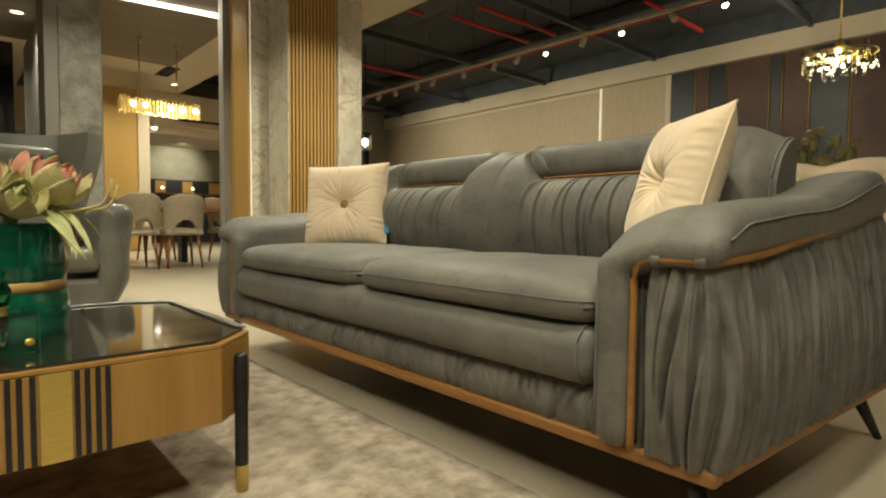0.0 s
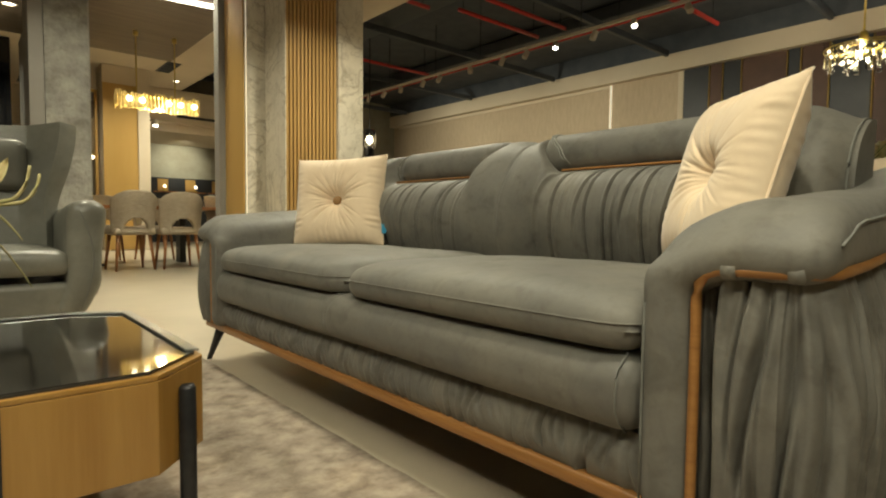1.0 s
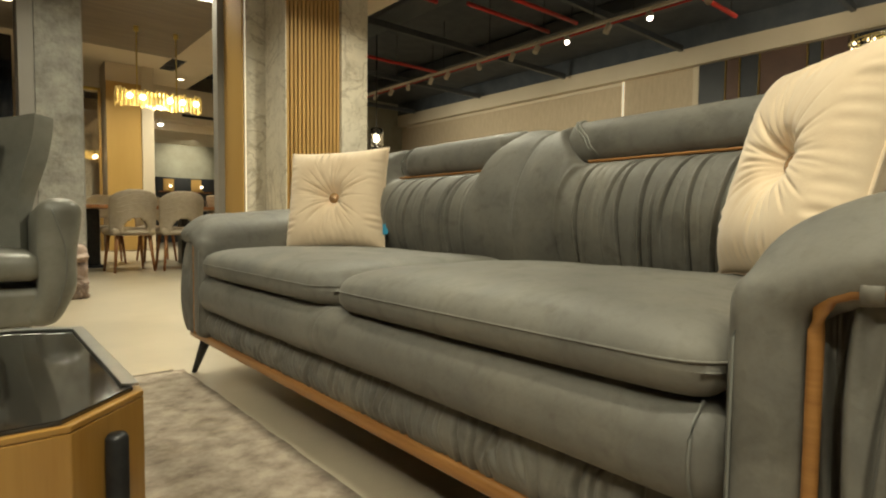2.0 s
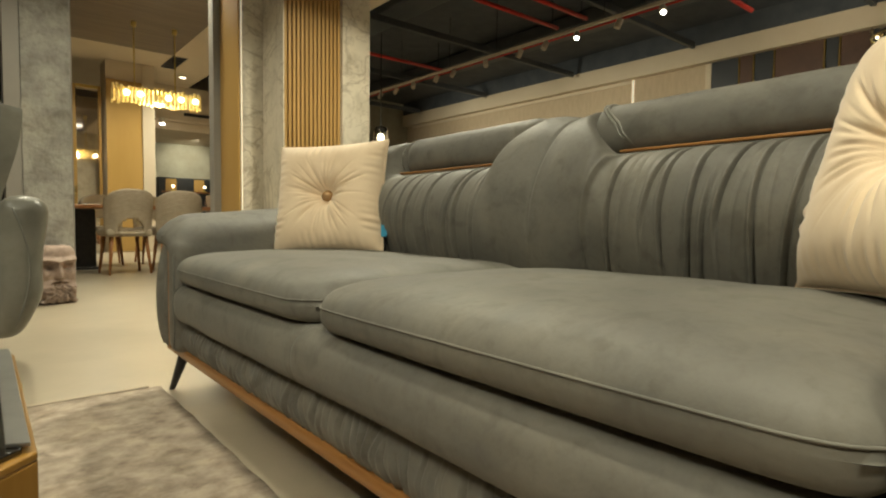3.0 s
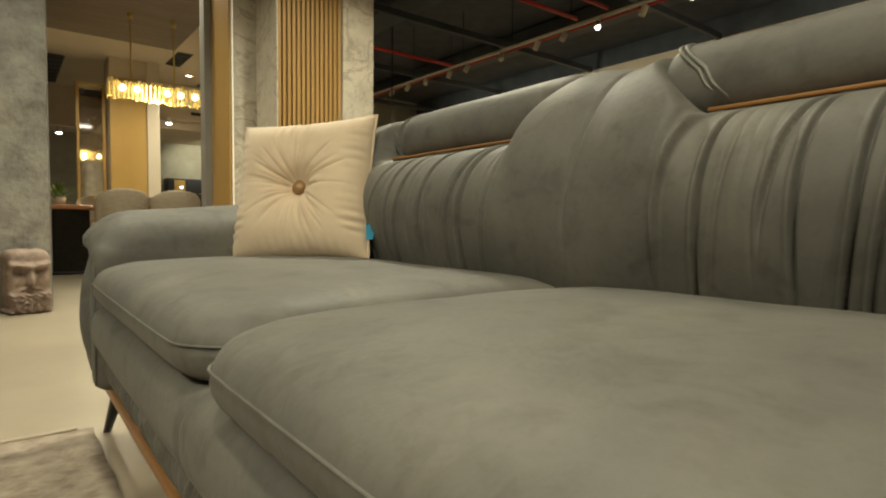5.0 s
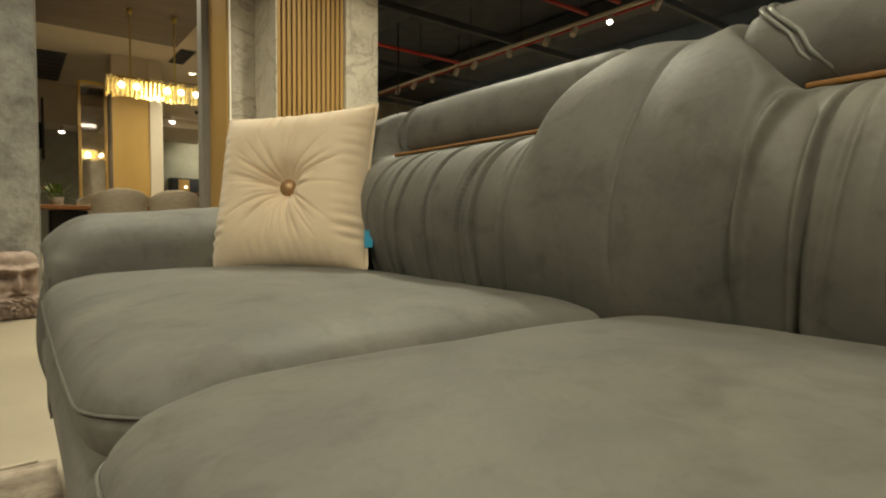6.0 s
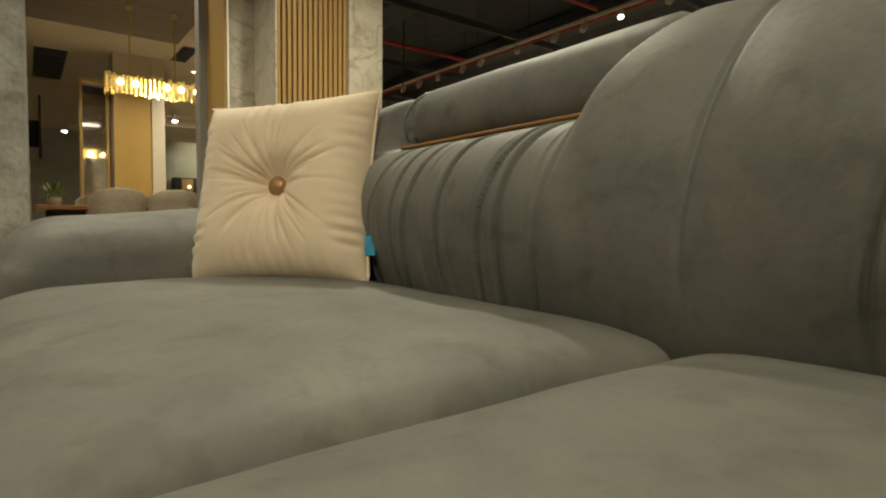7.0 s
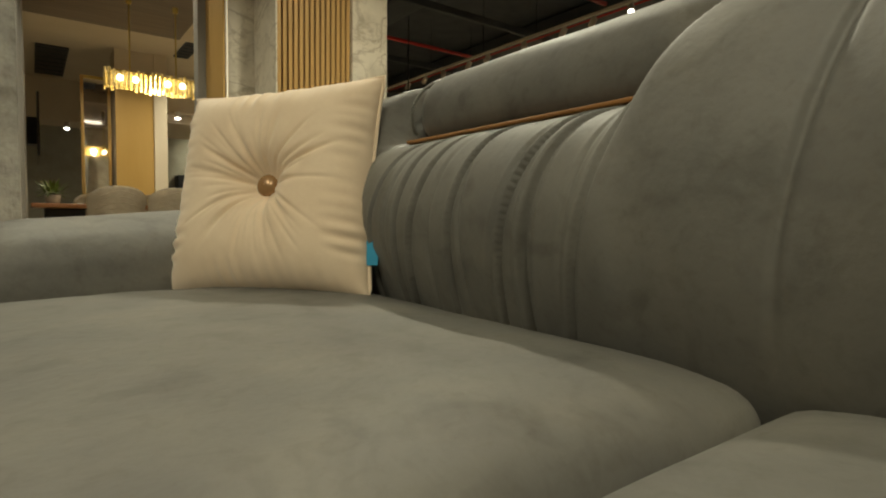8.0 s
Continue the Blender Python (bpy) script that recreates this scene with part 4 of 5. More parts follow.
def flowers():
    fl = thing("artificial_flowers", (-0.905, 1.185, 0.60), "artificial succulents in pale green and pink", "flowers")
    rng = random.Random(4)
    protos = {k: petal_mesh("petal", m, 1.0, 0.30, 0.9, 0.4) for k, m in (("g", PETAL_GREEN), ("p", PETAL_PINK), ("c", PETAL_CREAM))}
    meshes = {k: o.data for k, o in protos.items()}
    for o in protos.values():
        bpy.data.objects.remove(o)

    def rosette(place, size, kinds, tilt, az):
        core = part("rosette", lathe([(0.0005, 0.02), (0.008, 0.016), (0.012, 0.0), (0.006, -0.03)], 12), PETAL_GREEN, fl)
        core.matrix_basis = Matrix.Translation(place) @ pose(0, 0, 0, 0, 0, az) @ pose(0, 0, 0, tilt, 0, 0)
        for ring, n in ((0, 8), (1, 7), (2, 5), (3, 4)):
            for i in range(n):
                a = 360 * (i + 0.5 * ring) / n + rng.uniform(-10, 10)
                s = size * (1.0, 0.9, 0.7, 0.5)[ring] * rng.uniform(0.9, 1.12)
                m = pose(0, 0, 0.004 * ring, 0, 0, a) @ pose(0, 0, 0, (5, 25, 45, 65)[ring] + rng.uniform(-8, 8), 0, 0) @ Matrix.Diagonal((s, s, s, 1))
                ob = piece("petal", meshes[kinds[min(ring, len(kinds) - 1)]], core, m)
                so = ob.modifiers.new("thickness", "SOLIDIFY")
                so.thickness = 0.012

    rosette((0.075, -0.035, 0.06), 0.115, "cppp", 30, 60)
    rosette((0.02, -0.08, 0.035), 0.095, "cgg", 40, 10)
    rosette((0.055, 0.03, 0.085), 0.095, "ppp", 20, 80)
    rosette((-0.03, 0.0, 0.07), 0.10, "cpp", 10, 0)
    rosette((-0.05, -0.075, 0.05), 0.09, "gpp", 35, -30)
    rosette((-0.10, -0.02, 0.04), 0.075, "cgg", 35, -60)
    rosette((0.0, 0.09, 0.05), 0.075, "cgp", 20, 160)
    # long curling leaves
    for i in range(17):
        a = rng.uniform(2.6, 3.9) if i > 11 else (-0.35, -0.1, 0.15, -0.55, 0.3, -0.22, 0.05, -0.7, 0.45, -0.45, 1.2, -1.1)[i]
        ln, lift = rng.uniform(0.11, 0.19), rng.uniform(0.35, 0.95)
        mat = rng.choice((PETAL_CREAM, PETAL_GREEN, PETAL_CREAM, PETAL_GREEN, PETAL_PINK))
        wd, tw = rng.uniform(0.012, 0.022), rng.uniform(-1, 1)

        def blade(u, v, a=a, ln=ln, lift=lift, wd=wd, tw=tw):
            s = (v - 0.5) * 2
            rr = 0.03 + ln * u
            z = 0.03 + ln * (lift * u - 1.25 * u * u)
            b = a + 0.5 * tw * u * u
            w = wd * math.sin(math.pi * (0.12 + 0.86 * u)) ** 0.7
            return Vector((rr * math.cos(b) - s * w * math.sin(b), rr * math.sin(b) + s * w * math.cos(b), z + 0.35 * w * s * s))

        lf = part("long_leaf", surf(blade, 18, 4), mat, fl)
        so = lf.modifiers.new("thickness", "SOLIDIFY")
        so.thickness = 0.0014
    # two curly tendrils
    for dx, dz, side in ((0.19, 0.05, -0.02), (0.17, 0.085, -0.05), (0.09, 0.12, -0.03)):
        pts = []
        for i in range(26):
            t = i / 25
            hook = max(0.0, t - 0.72) / 0.28
            pts.append((0.05 + dx * (t - 0.12 * hook * hook), -0.05 + side * t, 0.045 + dz * (0.35 * t - 0.6 * t * (1 - t)) + 0.045 * hook ** 1.5))
        part("tendril", tube(pts, 0.0065, 7, False, [1 - 0.6 * i / 25 for i in range(26)]), PETAL_CREAM, fl)


flowers()


def perfume_bottle():
    b = thing("glass_bottle", (-0.908, 0.945, 0.369), "clear square glass bottle with a green crystal stopper", "bottle")
    part("body", box(-0.045, 0.045, -0.018, 0.018, 0.0, 0.075, 0.006), CLEAR_GLASS, b, "clear thick glass body", False)
    part("inner", tube([(-0.012, 0, 0.012), (-0.012, 0, 0.07)], 0.008, 10), CLEAR_GLASS, b)
    part("neck", lathe([(0.009, 0.075), (0.009, 0.088), (0.012, 0.09), (0.0005, 0.091)], 16, (-0.012, 0, 0)), BRASS, b, "brass neck")
    bm = bmesh.new()
    bmesh.ops.create_icosphere(bm, subdivisions=2, radius=0.02, matrix=Matrix.Translation((-0.012, 0, 0.114)) @ Matrix.Diagonal((0.85, 0.85, 1.25, 1)))
    part("stopper", bm, GREEN_GLASS, b, "faceted green crystal stopper", False)
    part("charm", lathe([(0.0005, 0.0015), (0.007, 0.0015), (0.0085, 0.0), (0.007, -0.0015), (0.0005, -0.0015)], 20), BRASS, b, "round brass charm").matrix_basis = pose(0.028, -0.022, 0.022, 70, 20, 0)


perfume_bottle()

# ---- armchair ----


def armchair():
    a = thing("armchair", (0, 0, 0), "grey leather wing armchair with a plump seat", "armchair")
    xr, xl = -0.345, -1.20
    mid = (xr + xl) / 2
    part("base", soft_box((xr - xl - 0.16, 0.62, 0.15), 0.03, 0.05, None, (mid, 2.93, 0.27)), LEATHER_SMOOTH, a, "grey leather seat base")

    def seat(q):
        k = max(0, 1 - (q.x / 0.33) ** 4) * max(0, 1 - (q.y / 0.32) ** 4)
        return Vector((q.x + mid, q.y + 2.91, q.z + 0.425 + (0.025 * k if q.z > 0 else 0)))

    part("seat_cushion", soft_box((xr - xl - 0.2, 0.62, 0.10), 0.045, 0.03, seat), LEATHER_SMOOTH, a, "plump seat cushion")

    def back(u, v):
        # wrapped back: centre panel with wings turned forward
        s = (u - 0.5) * 2
        z = 0.38 + v * 0.66
        flare = 0.33 + 0.085 * smoothstep(0.35, 1.0, v)
        x = mid + s * flare
        wing = max(0, abs(s) - 0.62) / 0.38
        y = 3.14 + 0.10 * v - 0.17 * wing ** 1.5 * (0.35 + 0.65 * smoothstep(0.3, 0.75, v)) + 0.02 * math.cos(math.pi * s)
        z += 0.03 * s * s * smoothstep(0.7, 1, v)
        return Vector((x, y, z))

    b = part("backrest", surf(back, 48, 30), LEATHER_SMOOTH, a, "tall winged backrest")
    so = b.modifiers.new("thickness", "SOLIDIFY")
    so.thickness, so.offset = 0.085, 1.0
    bv = b.modifiers.new("round", "BEVEL")
    bv.width, bv.segments, bv.limit_method = 0.034, 4, "ANGLE"
    for k in (-1, 1):
        pts = [(mid + k * (0.16 + 0.17 * (1 - t) ** 1.3), 3.085 + 0.09 * (0.25 + 0.7 * t) - 0.005, 0.56 + 0.47 * t) for t in [i / 14 for i in range(15)]]
        part("seam_cord", tube(pts, 0.003, 6), STITCH, b)
    part("head_pad", soft_box((0.44, 0.11, 0.24), 0.05, 0.03, None, (mid, 3.11, 0.87)), LEATHER_SMOOTH, a, "padded head cushion")
    for k in (-1, 1):
        cx = mid + k * 0.375

        def arm(q, cx=cx, k=k):
            y = q.y + 2.90
            z = q.z + 0.43
            top = smoothstep(0.45, 0.62, z)
            low = 1 - smoothstep(0.2, 0.36, z)
            return Vector((q.x * (1 + 0.15 * top) + cx + k * 0.012 * top - k * 0.05 * low, y + 0.03 * low, z + 0.03 * top * smoothstep(3.1, 2.6, y)))

        ar = part("armrest", soft_box((0.13, 0.66, 0.48), 0.058, 0.035, arm), LEATHER_SMOOTH, a, "rounded leather armrest")
        pts = [(cx - k * 0.02 + k * 0.045 * math.sin(math.pi * t), 2.572 - 0.012 * math.sin(math.pi * t), 0.655 - 0.42 * t) for t in [i / 14 for i in range(15)]]
        part("seam_cord", tube(pts, 0.0028, 6), STITCH, ar)
    for x in (xl + 0.16, xr - 0.16):
        for y in (2.68, 3.14):
            part("leg", tube([(x, y, 0.21), (x, y - 0.01, 0.1), (x, y - 0.02, 0.0)], 0.02, 10, False, [1.2, 0.9, 0.6]), DARK_METAL, a, "short black leg")


armchair()


def stone_head():
    def f(q):
        x, y, z = q.x, q.y, q.z
        front = smoothstep(-0.02, -0.11, y)
        w = 1.0 - 0.12 * smoothstep(-0.06, -0.2, z) * (abs(x) > 0)
        d = 0.0
        d += 0.05 * math.exp(-(x / 0.022) ** 2) * smoothstep(-0.03, -0.01, z) * (1 - smoothstep(0.05, 0.14, z)) * (1.1 - (z + 0.02) * 5)
        d += 0.03 * math.exp(-((z - 0.105 - 0.1 * abs(x)) / 0.016) ** 2) * (abs(x) < 0.11)
        for s in (-1, 1):
            d -= 0.034 * math.exp(-((x - s * 0.058) / 0.03) ** 2 - ((z - 0.068) / 0.02) ** 2)
            d += 0.012 * math.exp(-((x - s * 0.058) / 0.016) ** 2 - ((z - 0.066) / 0.008) ** 2)
            d += 0.012 * math.exp(-((x - s * 0.075) / 0.035) ** 2 - ((z - 0.01) / 0.035) ** 2)
        d -= 0.010 * math.exp(-((z + 0.055) / 0.008) ** 2) * math.exp(-(x / 0.045) ** 2)
        beard = smoothstep(-0.045, -0.09, z)
        d += beard * (0.02 + 0.011 * math.sin(130 * x + 25 * math.sin(40 * z)) * math.sin(115 * z + 20 * x) + 0.010 * wob(x * 55, z * 55))
        d += 0.013 * math.exp(-((z + 0.034 + 0.28 * abs(x)) / 0.010) ** 2) * (1 - smoothstep(0.05, 0.085, abs(x)))
        d += 0.008 * math.exp(-((z + 0.066) / 0.009) ** 2) * math.exp(-(x / 0.03) ** 2)
        base = smoothstep(-0.165, -0.19, z)
        return Vector((x * w * (1 + 0.35 * base) + 0.004 * wob(x * 20, z * 20, 4), y - 1.5 * d * front, z + 0.006 * wob(x * 25, y * 25, z * 25) + 0.012 * wob(x * 16, y * 16, 2) * smoothstep(0.12, 0.2, z)))

    h = part("stone_head", soft_box((0.235, 0.24, 0.42), 0.05, 0.006, f, (0, 0, 0.206)), STONE)
    h.matrix_basis = pose(-0.105, 5.07, 0.0, 0, 0, 12)
    tagged(h, "pinkish carved stone head standing on the floor by the pillar", "sculpture")


stone_head()

# ---- dining area ----


def chandelier():
    c = thing("chandelier", (1.26, 7.95, 3.05), "brass chandelier with amber crystal bars, lit", "chandelier")
    for x in (-0.26, 0.21):
        part("ceiling_cup", lathe([(0.03, 0.0), (0.03, -0.05), (0.022, -0.06), (0.006, -0.062)], 16, (x, 0, 0)), BRASS, c)
        part("rod", tube([(x, 0, -0.05), (x, 0, -0.80)], 0.008, 8), BRASS, c)
    part("frame", box(-0.47, 0.47, -0.09, 0.09, -0.83, -0.815, 0.004), BRASS, c, "", False)
    rng = random.Random(6)
    bar = part("crystal", box(-0.017, 0.017, -0.007, 0.007, -0.19, 0.0, 0.005, 1), AMBER, c, "amber glass bar", False)
    first = True
    path = []
    for i in range(21):
        path.append((-0.47 + 0.047 * i, -0.10, 0))
        path.append((-0.47 + 0.047 * i, 0.10, 0))
    path += [(-0.5, y, 90) for y in (-0.06, 0, 0.06)] + [(0.5, y, 90) for y in (-0.06, 0, 0.06)]
    for x, y, az in path:
        m = pose(x, y, -0.80 + rng.uniform(-0.03, 0.02), 0, 0, az)
        if first:
            bar.matrix_basis, first = m, False
        else:
            piece("crystal", bar.data, c, m)
    for x in (-0.37, -0.22, 0.10, 0.25, 0.42):
        bm = bmesh.new()
        bmesh.ops.create_icosphere(bm, subdivisions=2, radius=0.034, matrix=Matrix.Translation((x, -0.125, -0.90)))
        part("bulb", bm, BULB, c, "lit bulb")


chandelier()


def round_chandelier():
    c = thing("round_chandelier", (8.27, 1.7, 4.6), "round crystal chandelier with brass frame, lit", "chandelier")
    part("rod", tube([(0, 0, 0), (0, 0, -1.42)], 0.012, 8), BRASS, c)
    part("hub", lathe([(0.0005, -1.40), (0.04, -1.41), (0.06, -1.5), (0.03, -1.58), (0.0005, -1.59)], 20), BRASS, c)
    rng = random.Random(8)
    proto = part("crystal", box(-0.035, 0.035, -0.012, 0.012, -0.08, 0.08, 0.008, 1), CLEAR_GLASS, c, "clear crystal block", False)
    lit = None
    first = True
    for ring, (r, n) in enumerate(((0.43, 20), (0.33, 16), (0.2, 10))):
        part("ring", tube([(r * math.cos(2 * math.pi * i / 40), r * math.sin(2 * math.pi * i / 40), -1.62) for i in range(40)], 0.009, 6, True), BRASS, c)
        for i in range(n):
            a = 360 * i / n
            m = pose(0, 0, 0, 0, 0, a) @ pose(r, 0, -1.68 - 0.05 * ring + rng.uniform(-0.12, 0.10), 0, 0, 90)
            if first:
                proto.matrix_basis, first = m, False
            else:
                piece("crystal", proto.data, c, m)
    for i in range(17):
        a, r = rng.uniform(0, 6.28), rng.choice((0.40, 0.30, 0.38, 0.22))
        place = Matrix.Translation((r * math.cos(a), r * math.sin(a), -1.72 + rng.uniform(-0.12, 0.1)))
        if lit is None:
            bm = bmesh.new()
            bmesh.ops.create_icosphere(bm, subdivisions=2, radius=0.02)
            lit = part("bulb", bm, GLINT, c, "lit bulb")
            lit.matrix_basis = place
        else:
            piece("bulb", lit.data, c, place)


round_chandelier()


def pendant():
    p = thing("pendant_lamp", (5.68, 9.5, 4.6), "glass pendant lamp with a brass stem, lit", "pendant lamp")
    part("rod", tube([(0, 0, 0), (0, 0, -2.1)], 0.012, 8), DARK_METAL, p)
    part("glass", lathe([(0.10, -2.1), (0.14, -2.15), (0.14, -2.45), (0.10, -2.49)], 24), CLEAR_GLASS, p, "clear glass cylinder")
    bm = bmesh.new()
    bmesh.ops.create_icosphere(bm, subdivisions=2, radius=0.10, matrix=Matrix.Translation((0, 0, -2.31)))
    part("bulb", bm, BULB, p, "lit bulb")
    part("lower_stem", lathe([(0.09, -2.495), (0.10, -2.51), (0.10, -2.85), (0.03, -2.89), (0.0005, -2.895)], 20), DARK_METAL, p, "dark metal lower drum")


pendant()


def dining_chair():
    c = thing("dining_chair", (0, 0, 0), "beige quilted dining chair with a cut-out back and wooden legs", "dining chair", "dining chairs")

    def seat(q):
        return Vector((q.x, q.y, q.z + 0.46 + (0.015 if q.z > 0 else 0) * (1 - (q.x / 0.25) ** 2)))

    part("seat", soft_box((0.46, 0.44, 0.08), 0.035, 0.05, seat), CHAIR_FABRIC, c, "padded beige seat")

    def shell(s, v):
        ang = s * 1.15
        r = 0.27 + 0.015 * v
        z = 0.44 + v * 0.5
        top = 1 - 0.22 * (abs(s) ** 2.6) * smoothstep(0.3, 1.0, v)
        return Vector((r * math.sin(ang) * 0.98, -0.02 - r * math.cos(ang) * 0.92 - 0.05 * v, 0.44 + (z - 0.44) * top))

    bm = bmesh.new()
    nu, nv = 30, 20
    g = [[bm.verts.new(shell(2 * i / nu - 1, j / nv)) for j in range(nv + 1)] for i in range(nu + 1)]
    for i in range(nu):
        for j in range(nv):
            s, v = 2 * (i + 0.5) / nu - 1, (j + 0.5) / nv
            if abs(s) < 0.5 and v < 0.33 * math.sqrt(max(0, 1 - (s / 0.5) ** 2)) + 0.02 and v > 0.06:
                continue
            bm.faces.new((g[i][j], g[i + 1][j], g[i + 1][j + 1], g[i][j + 1]))
    bmesh.ops.delete(bm, geom=[v for v in bm.verts if not v.link_faces], context="VERTS")
    b = part("backrest", bm, CHAIR_FABRIC, c, "curved quilted back with an arched opening")
    so = b.modifiers.new("thickness", "SOLIDIFY")
    so.thickness = 0.045
    for k in range(4):
        pts = [shell(s * 0.75, 0.48 + 0.11 * k + 0.10 * (1 - abs(s))) + Vector((0, -0.024, 0)) for s in [-1 + i / 8 for i in range(17)]]
        part("quilt_seam", tube(pts, 0.004, 5), CHAIR_FABRIC, b)
    for x in (-1, 1):
        for y in (-1, 1):
            part("leg", tube([(x * 0.17, y * 0.15, 0.44), (x * 0.21, y * 0.2, 0.0)], 0.021, 10, False, [1.1, 0.6]), CHAIR_WOOD, c, "tapered chestnut wooden leg")
    return c


chair = dining_chair()
chair.matrix_basis = pose(0.74, 7.24, 0, 0, 0, 6)
for x, y, az in ((1.27, 7.22, 0), (2.16, 7.9, -75), (0.74, 8.72, 176), (1.38, 8.75, 182)):
    copy_thing(chair, pose(x, y, 0, 0, 0, az))


def dining_table():
    t = thing("dining_table", (0, 0, 0), "long wooden dining table on a black base", "dining table")
    part("tabletop", box(0.09, 2.0, 7.42, 8.42, 0.73, 0.775, 0.008), CHAIR_WOOD, t, "chestnut wooden top", False)
    part("base", box(0.2, 0.56, 7.95, 8.3, 0.03, 0.73, 0.015), DARK_METAL, t, "black block base", False)
    part("base", box(1.52, 1.60, 7.98, 8.2, 0.0, 0.73, 0.015), DARK_METAL, t, "slim black upright", False)
    part("foot_plate", box(0.18, 0.60, 7.92, 8.33, 0.0, 0.03, 0.005), DARK_METAL, t, "black foot plate", False)


dining_table()


def table_plant():
    p = thing("potted_plant", (0.28, 8.2, 0.775), "small green plant in a cream pot on the table", "plant")
    part("pot", lathe([(0.0005, 0.0), (0.06, 0.0), (0.075, 0.10), (0.068, 0.10), (0.0005, 0.09)], 20), WHITE_METAL, p, "cream pot")
    rng = random.Random(12)
    for i in range(70):
        a, e, ln = rng.uniform(0, 6.28), rng.uniform(0.2, 1.4), rng.uniform(0.08, 0.2)
        d = Vector((math.cos(a) * math.cos(e), math.sin(a) * math.cos(e), math.sin(e)))
        o = Vector((0.03 * math.cos(a), 0.03 * math.sin(a), 0.09)) + d * ln * 0.4
        w = Vector((-math.sin(a), math.cos(a), 0)) * 0.014

        def f(u, v, o=o, d=d, ln=ln, w=w):
            return o + d * (ln * u) - Vector((0, 0, 0.06 * u * u)) + w * ((v - 0.5) * 2 * math.sin(math.pi * (0.1 + 0.88 * u)))

        part("leaf", surf(f, 5, 2), LEAF, p)


table_plant()


def tall_mirror():
    m = thing("framed_mirror", (0, 0, 0), "tall mirror in a slim brass frame", "mirror")
    part("frame", box(0.78, 0.83, 11.9, 11.96, 0.0, 3.0, 0.006), GOLD_PAINT, m, "", False)
    part("frame", box(1.17, 1.22, 11.9, 11.96, 0.0, 3.0, 0.006), GOLD_PAINT, m, "", False)
    part("frame", box(0.832, 1.168, 11.9, 11.96, 2.95, 3.0, 0.006), BRASS, m, "", False)
    part("glass", box(0.832, 1.168, 11.93, 11.94, 0.02, 2.948), material("mirror", (0.75, 0.72, 0.66), 0.05, 1.0), m, "mirror glass", False)
    s = thing("wall_sconce", (1.11, 11.85, 1.77), "small brass wall sconce, lit", "sconce")
    part("arm", tube([(0, 0.07, 0.08), (0, 0, 0.05), (0, 0, 0.0)], 0.01), BRASS, s)
    bm = bmesh.new()
    bmesh.ops.create_icosphere(bm, subdivisions=2, radius=0.035, matrix=Matrix.Translation((0, 0, -0.03)))
    part("bulb", bm, SMALL, s, "lit bulb")


tall_mirror()


def television():
    t = thing("television", (0.17, 0, 0), "dark wall-mounted television seen edge on", "television")
    part("screen", box(-0.012, 0.012, 8.1, 9.3, 1.28, 1.95, 0.006), DARK_GLASS, t, "black screen", False)
    part("bracket", box(-0.10, -0.012, 8.6, 8.8, 1.45, 1.75, 0.004), DARK_METAL, t, "", False)
    w = tagged(part("partition", box(-0.1, 0.06, 6.47, 9.6, 0.0, 3.046, 0.003), SMOOTH_GREY, None, "", False), "smooth grey partition wall behind the pillar", "partition", "", "structure")


television()


def far_cabinet():
    c = thing("display_cabinet", (0, 0, 0), "dark open display cabinet against the far wall", "cabinet")
    part("body", box(2.9, 5.0, 15.2, 15.58, 0.0, 1.66, 0.01), DARK_PANEL, c, "", False)
    for x0, x1 in ((2.95, 3.55), (3.62, 4.22), (4.3, 4.95)):
        part("shelf", box(x0, x1, 15.12, 15.2, 1.28, 1.31), CHAIR_WOOD, c, "", False)
        part("panel", box(x0 + 0.1, x1 - 0.25, 15.18, 15.197, 1.32, 1.62), GOLD_PAINT, c, "ochre back panel", False)
    for x in (3.2, 3.95):
        s = thing("shelf_lamp", (x, 15.1, 1.36), "small lit lamp on the cabinet shelf", "lamp", "shelf lamps")
        bm = bmesh.new()
        bmesh.ops.create_icosphere(bm, subdivisions=2, radius=0.035, matrix=Matrix.Translation((0, 0, 0.075)))
        part("bulb", bm, SMALL, s, "lit globe")
        part("stand", lathe([(0.05, -0.05), (0.05, -0.03), (0.012, -0.02), (0.012, 0.05)], 16), BRASS, s)


far_cabinet()
lamp("SPOT", (3.6, 14.3, 2.5), (3.6, 15.6, 1.95), 90, 0.05, cone=80, blend=0.9)


def far_spot(x, y, z):
    s = thing("wall_spotlight", (x, y, z), "small white ceiling spotlight, lit", "spotlight", "far spotlights")
    part("can", lathe([(0.0005, 0.12), (0.05, 0.12), (0.055, 0.1), (0.055, 0.0)], 16), WHITE_METAL, s)
    bm = bmesh.new()
    bmesh.ops.create_icosphere(bm, subdivisions=2, radius=0.055, matrix=Matrix.Diagonal((1, 1, 0.7, 1)))
    part("lens", bm, LENS, s, "lit lens")


far_spot(2.46, 12.9, 2.62)
far_spot(0.72, 14.76, 2.47)
downlight(2.66, 12.1, 3.45)

# ---- beyond the sofa ----


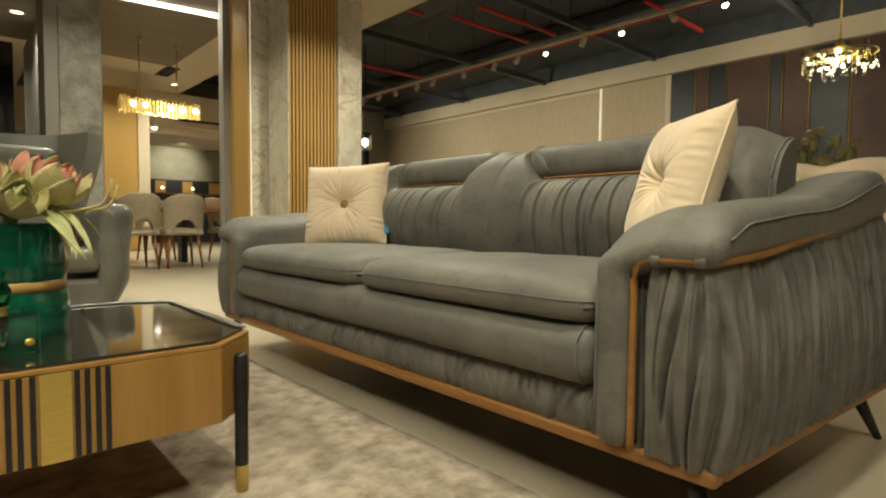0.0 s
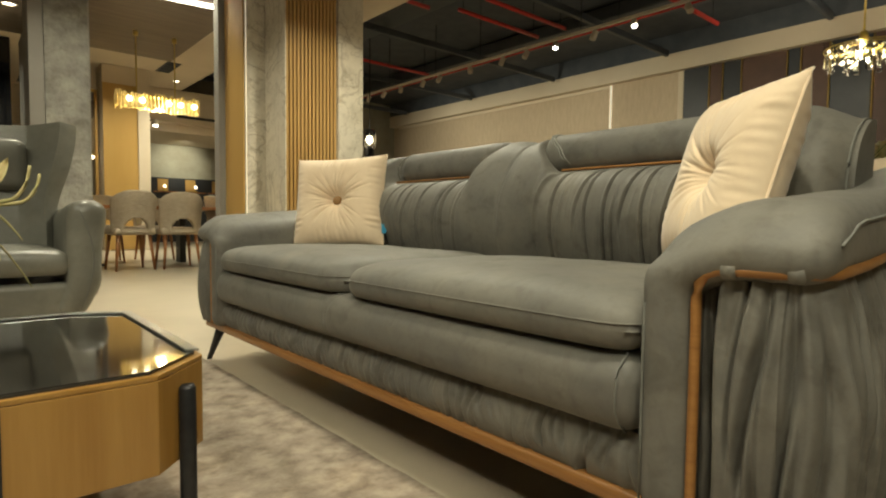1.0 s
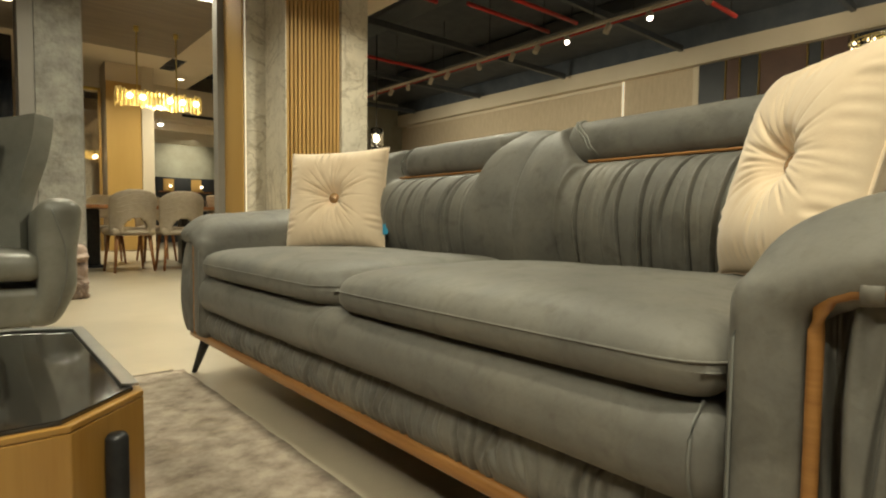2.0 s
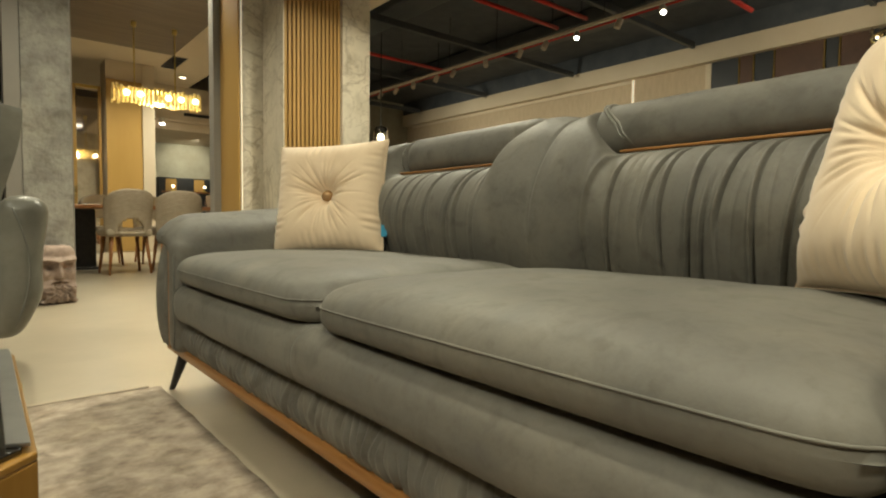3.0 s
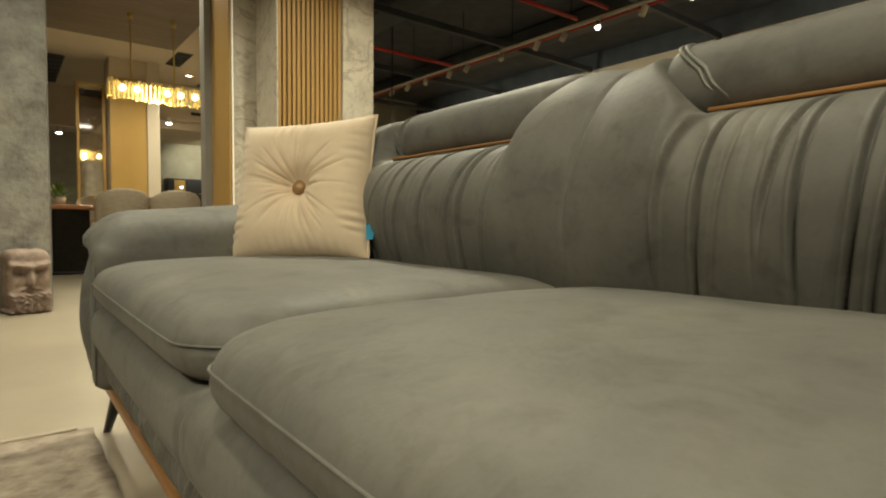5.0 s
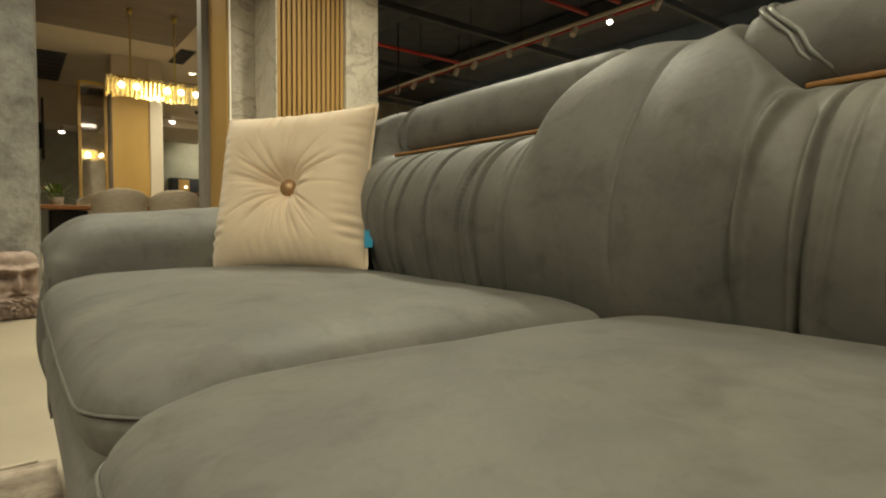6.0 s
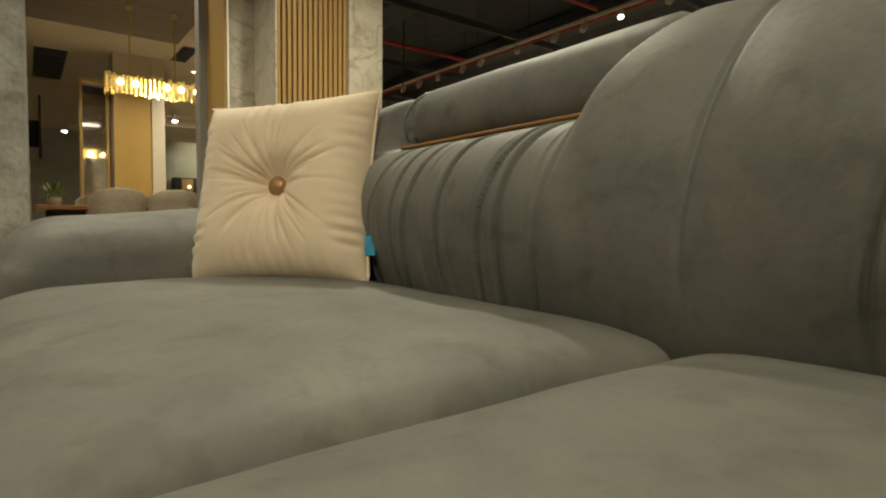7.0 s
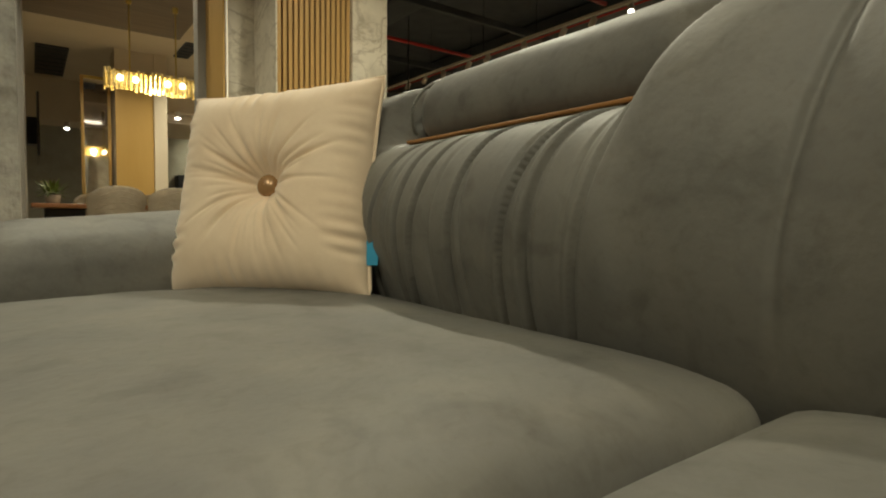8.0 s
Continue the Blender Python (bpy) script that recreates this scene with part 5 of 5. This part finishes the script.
def cream_sofa():
    s = thing("tufted_sofa", (0, 0, 0), "cream tufted sofa standing behind the grey one", "sofa")

    def back(q):
        y, z = q.y - 0.35, q.z + 0.60
        bumps = 0.03 * abs(math.sin(y * 9.5)) * abs(math.cos((z - 0.1) * 7))
        return Vector((q.x + 2.02 - (bumps if q.x < 0 else 0), y, z + 0.03 * abs(math.sin(y * 9.5)) - 0.02 * (q.z > 0.2)))

    part("backrest", soft_box((0.22, 1.9, 0.62), 0.08, 0.03, back), VELVET, s, "deep-buttoned cream backrest")
    part("seat", soft_box((0.62, 1.9, 0.36), 0.06, 0.06, None, (2.36, -0.35, 0.26)), VELVET, s, "cream seat")
    for y in (-1.2, 0.5):
        for x in (2.0, 2.6):
            part("leg", tube([(x, y, 0.10), (x, y, 0.0)], 0.025, 10), CHAIR_WOOD, s)
    for i in range(6):
        part("button", lathe([(0.0005, 0.006), (0.012, 0.004), (0.014, 0.0)], 12), VELVET, s).matrix_basis = pose(1.905, 0.42 - 0.33 * i, 0.83, 0, -90, 0)


cream_sofa()


def dried_flowers():
    t = thing("side_table", (4.4, 1.02, 0), "round dark side table", "side table")
    part("top", lathe([(0.0005, 0.62), (0.26, 0.62), (0.27, 0.61), (0.26, 0.60), (0.0005, 0.60)], 28), DARK_METAL, t)
    part("stem", tube([(0, 0, 0.6), (0, 0, 0.02)], 0.025), DARK_METAL, t)
    part("foot", lathe([(0.0005, 0.02), (0.16, 0.02), (0.17, 0.0), (0.0005, 0.0)], 24), DARK_METAL, t)
    v = thing("dried_flowers", (4.4, 1.02, 0.62), "dried rust and cream flowers in a vase", "flowers")
    part("vase", lathe([(0.0005, 0.0), (0.07, 0.0), (0.10, 0.10), (0.05, 0.26), (0.06, 0.30)], 24), WHITE_METAL, v, "pale vase")
    rng = random.Random(15)
    for i in range(46):
        a, e, ln = rng.uniform(0, 6.28), rng.uniform(0.6, 1.45), rng.uniform(0.25, 0.55)
        d = Vector((math.cos(a) * math.cos(e), math.sin(a) * math.cos(e), math.sin(e)))
        o = Vector((0, 0, 0.25))
        st = part("stem", tube([o, o + d * ln * 0.5, o + d * ln], 0.004, 5), LEAF, v)
        bm = bmesh.new()
        bmesh.ops.create_icosphere(bm, subdivisions=1, radius=rng.uniform(0.03, 0.055), matrix=Matrix.Translation(o + d * ln) @ Matrix.Diagonal((0.8, 0.8, 1.5 if i % 3 == 0 else 0.8, 1)))
        for q in bm.verts:
            q.co += Vector((rng.uniform(-0.012, 0.012), rng.uniform(-0.012, 0.012), rng.uniform(-0.012, 0.012)))
        part("flower", bm, PETAL_PINK if i % 3 == 0 else PETAL_CREAM, st, smooth=False)


dried_flowers()
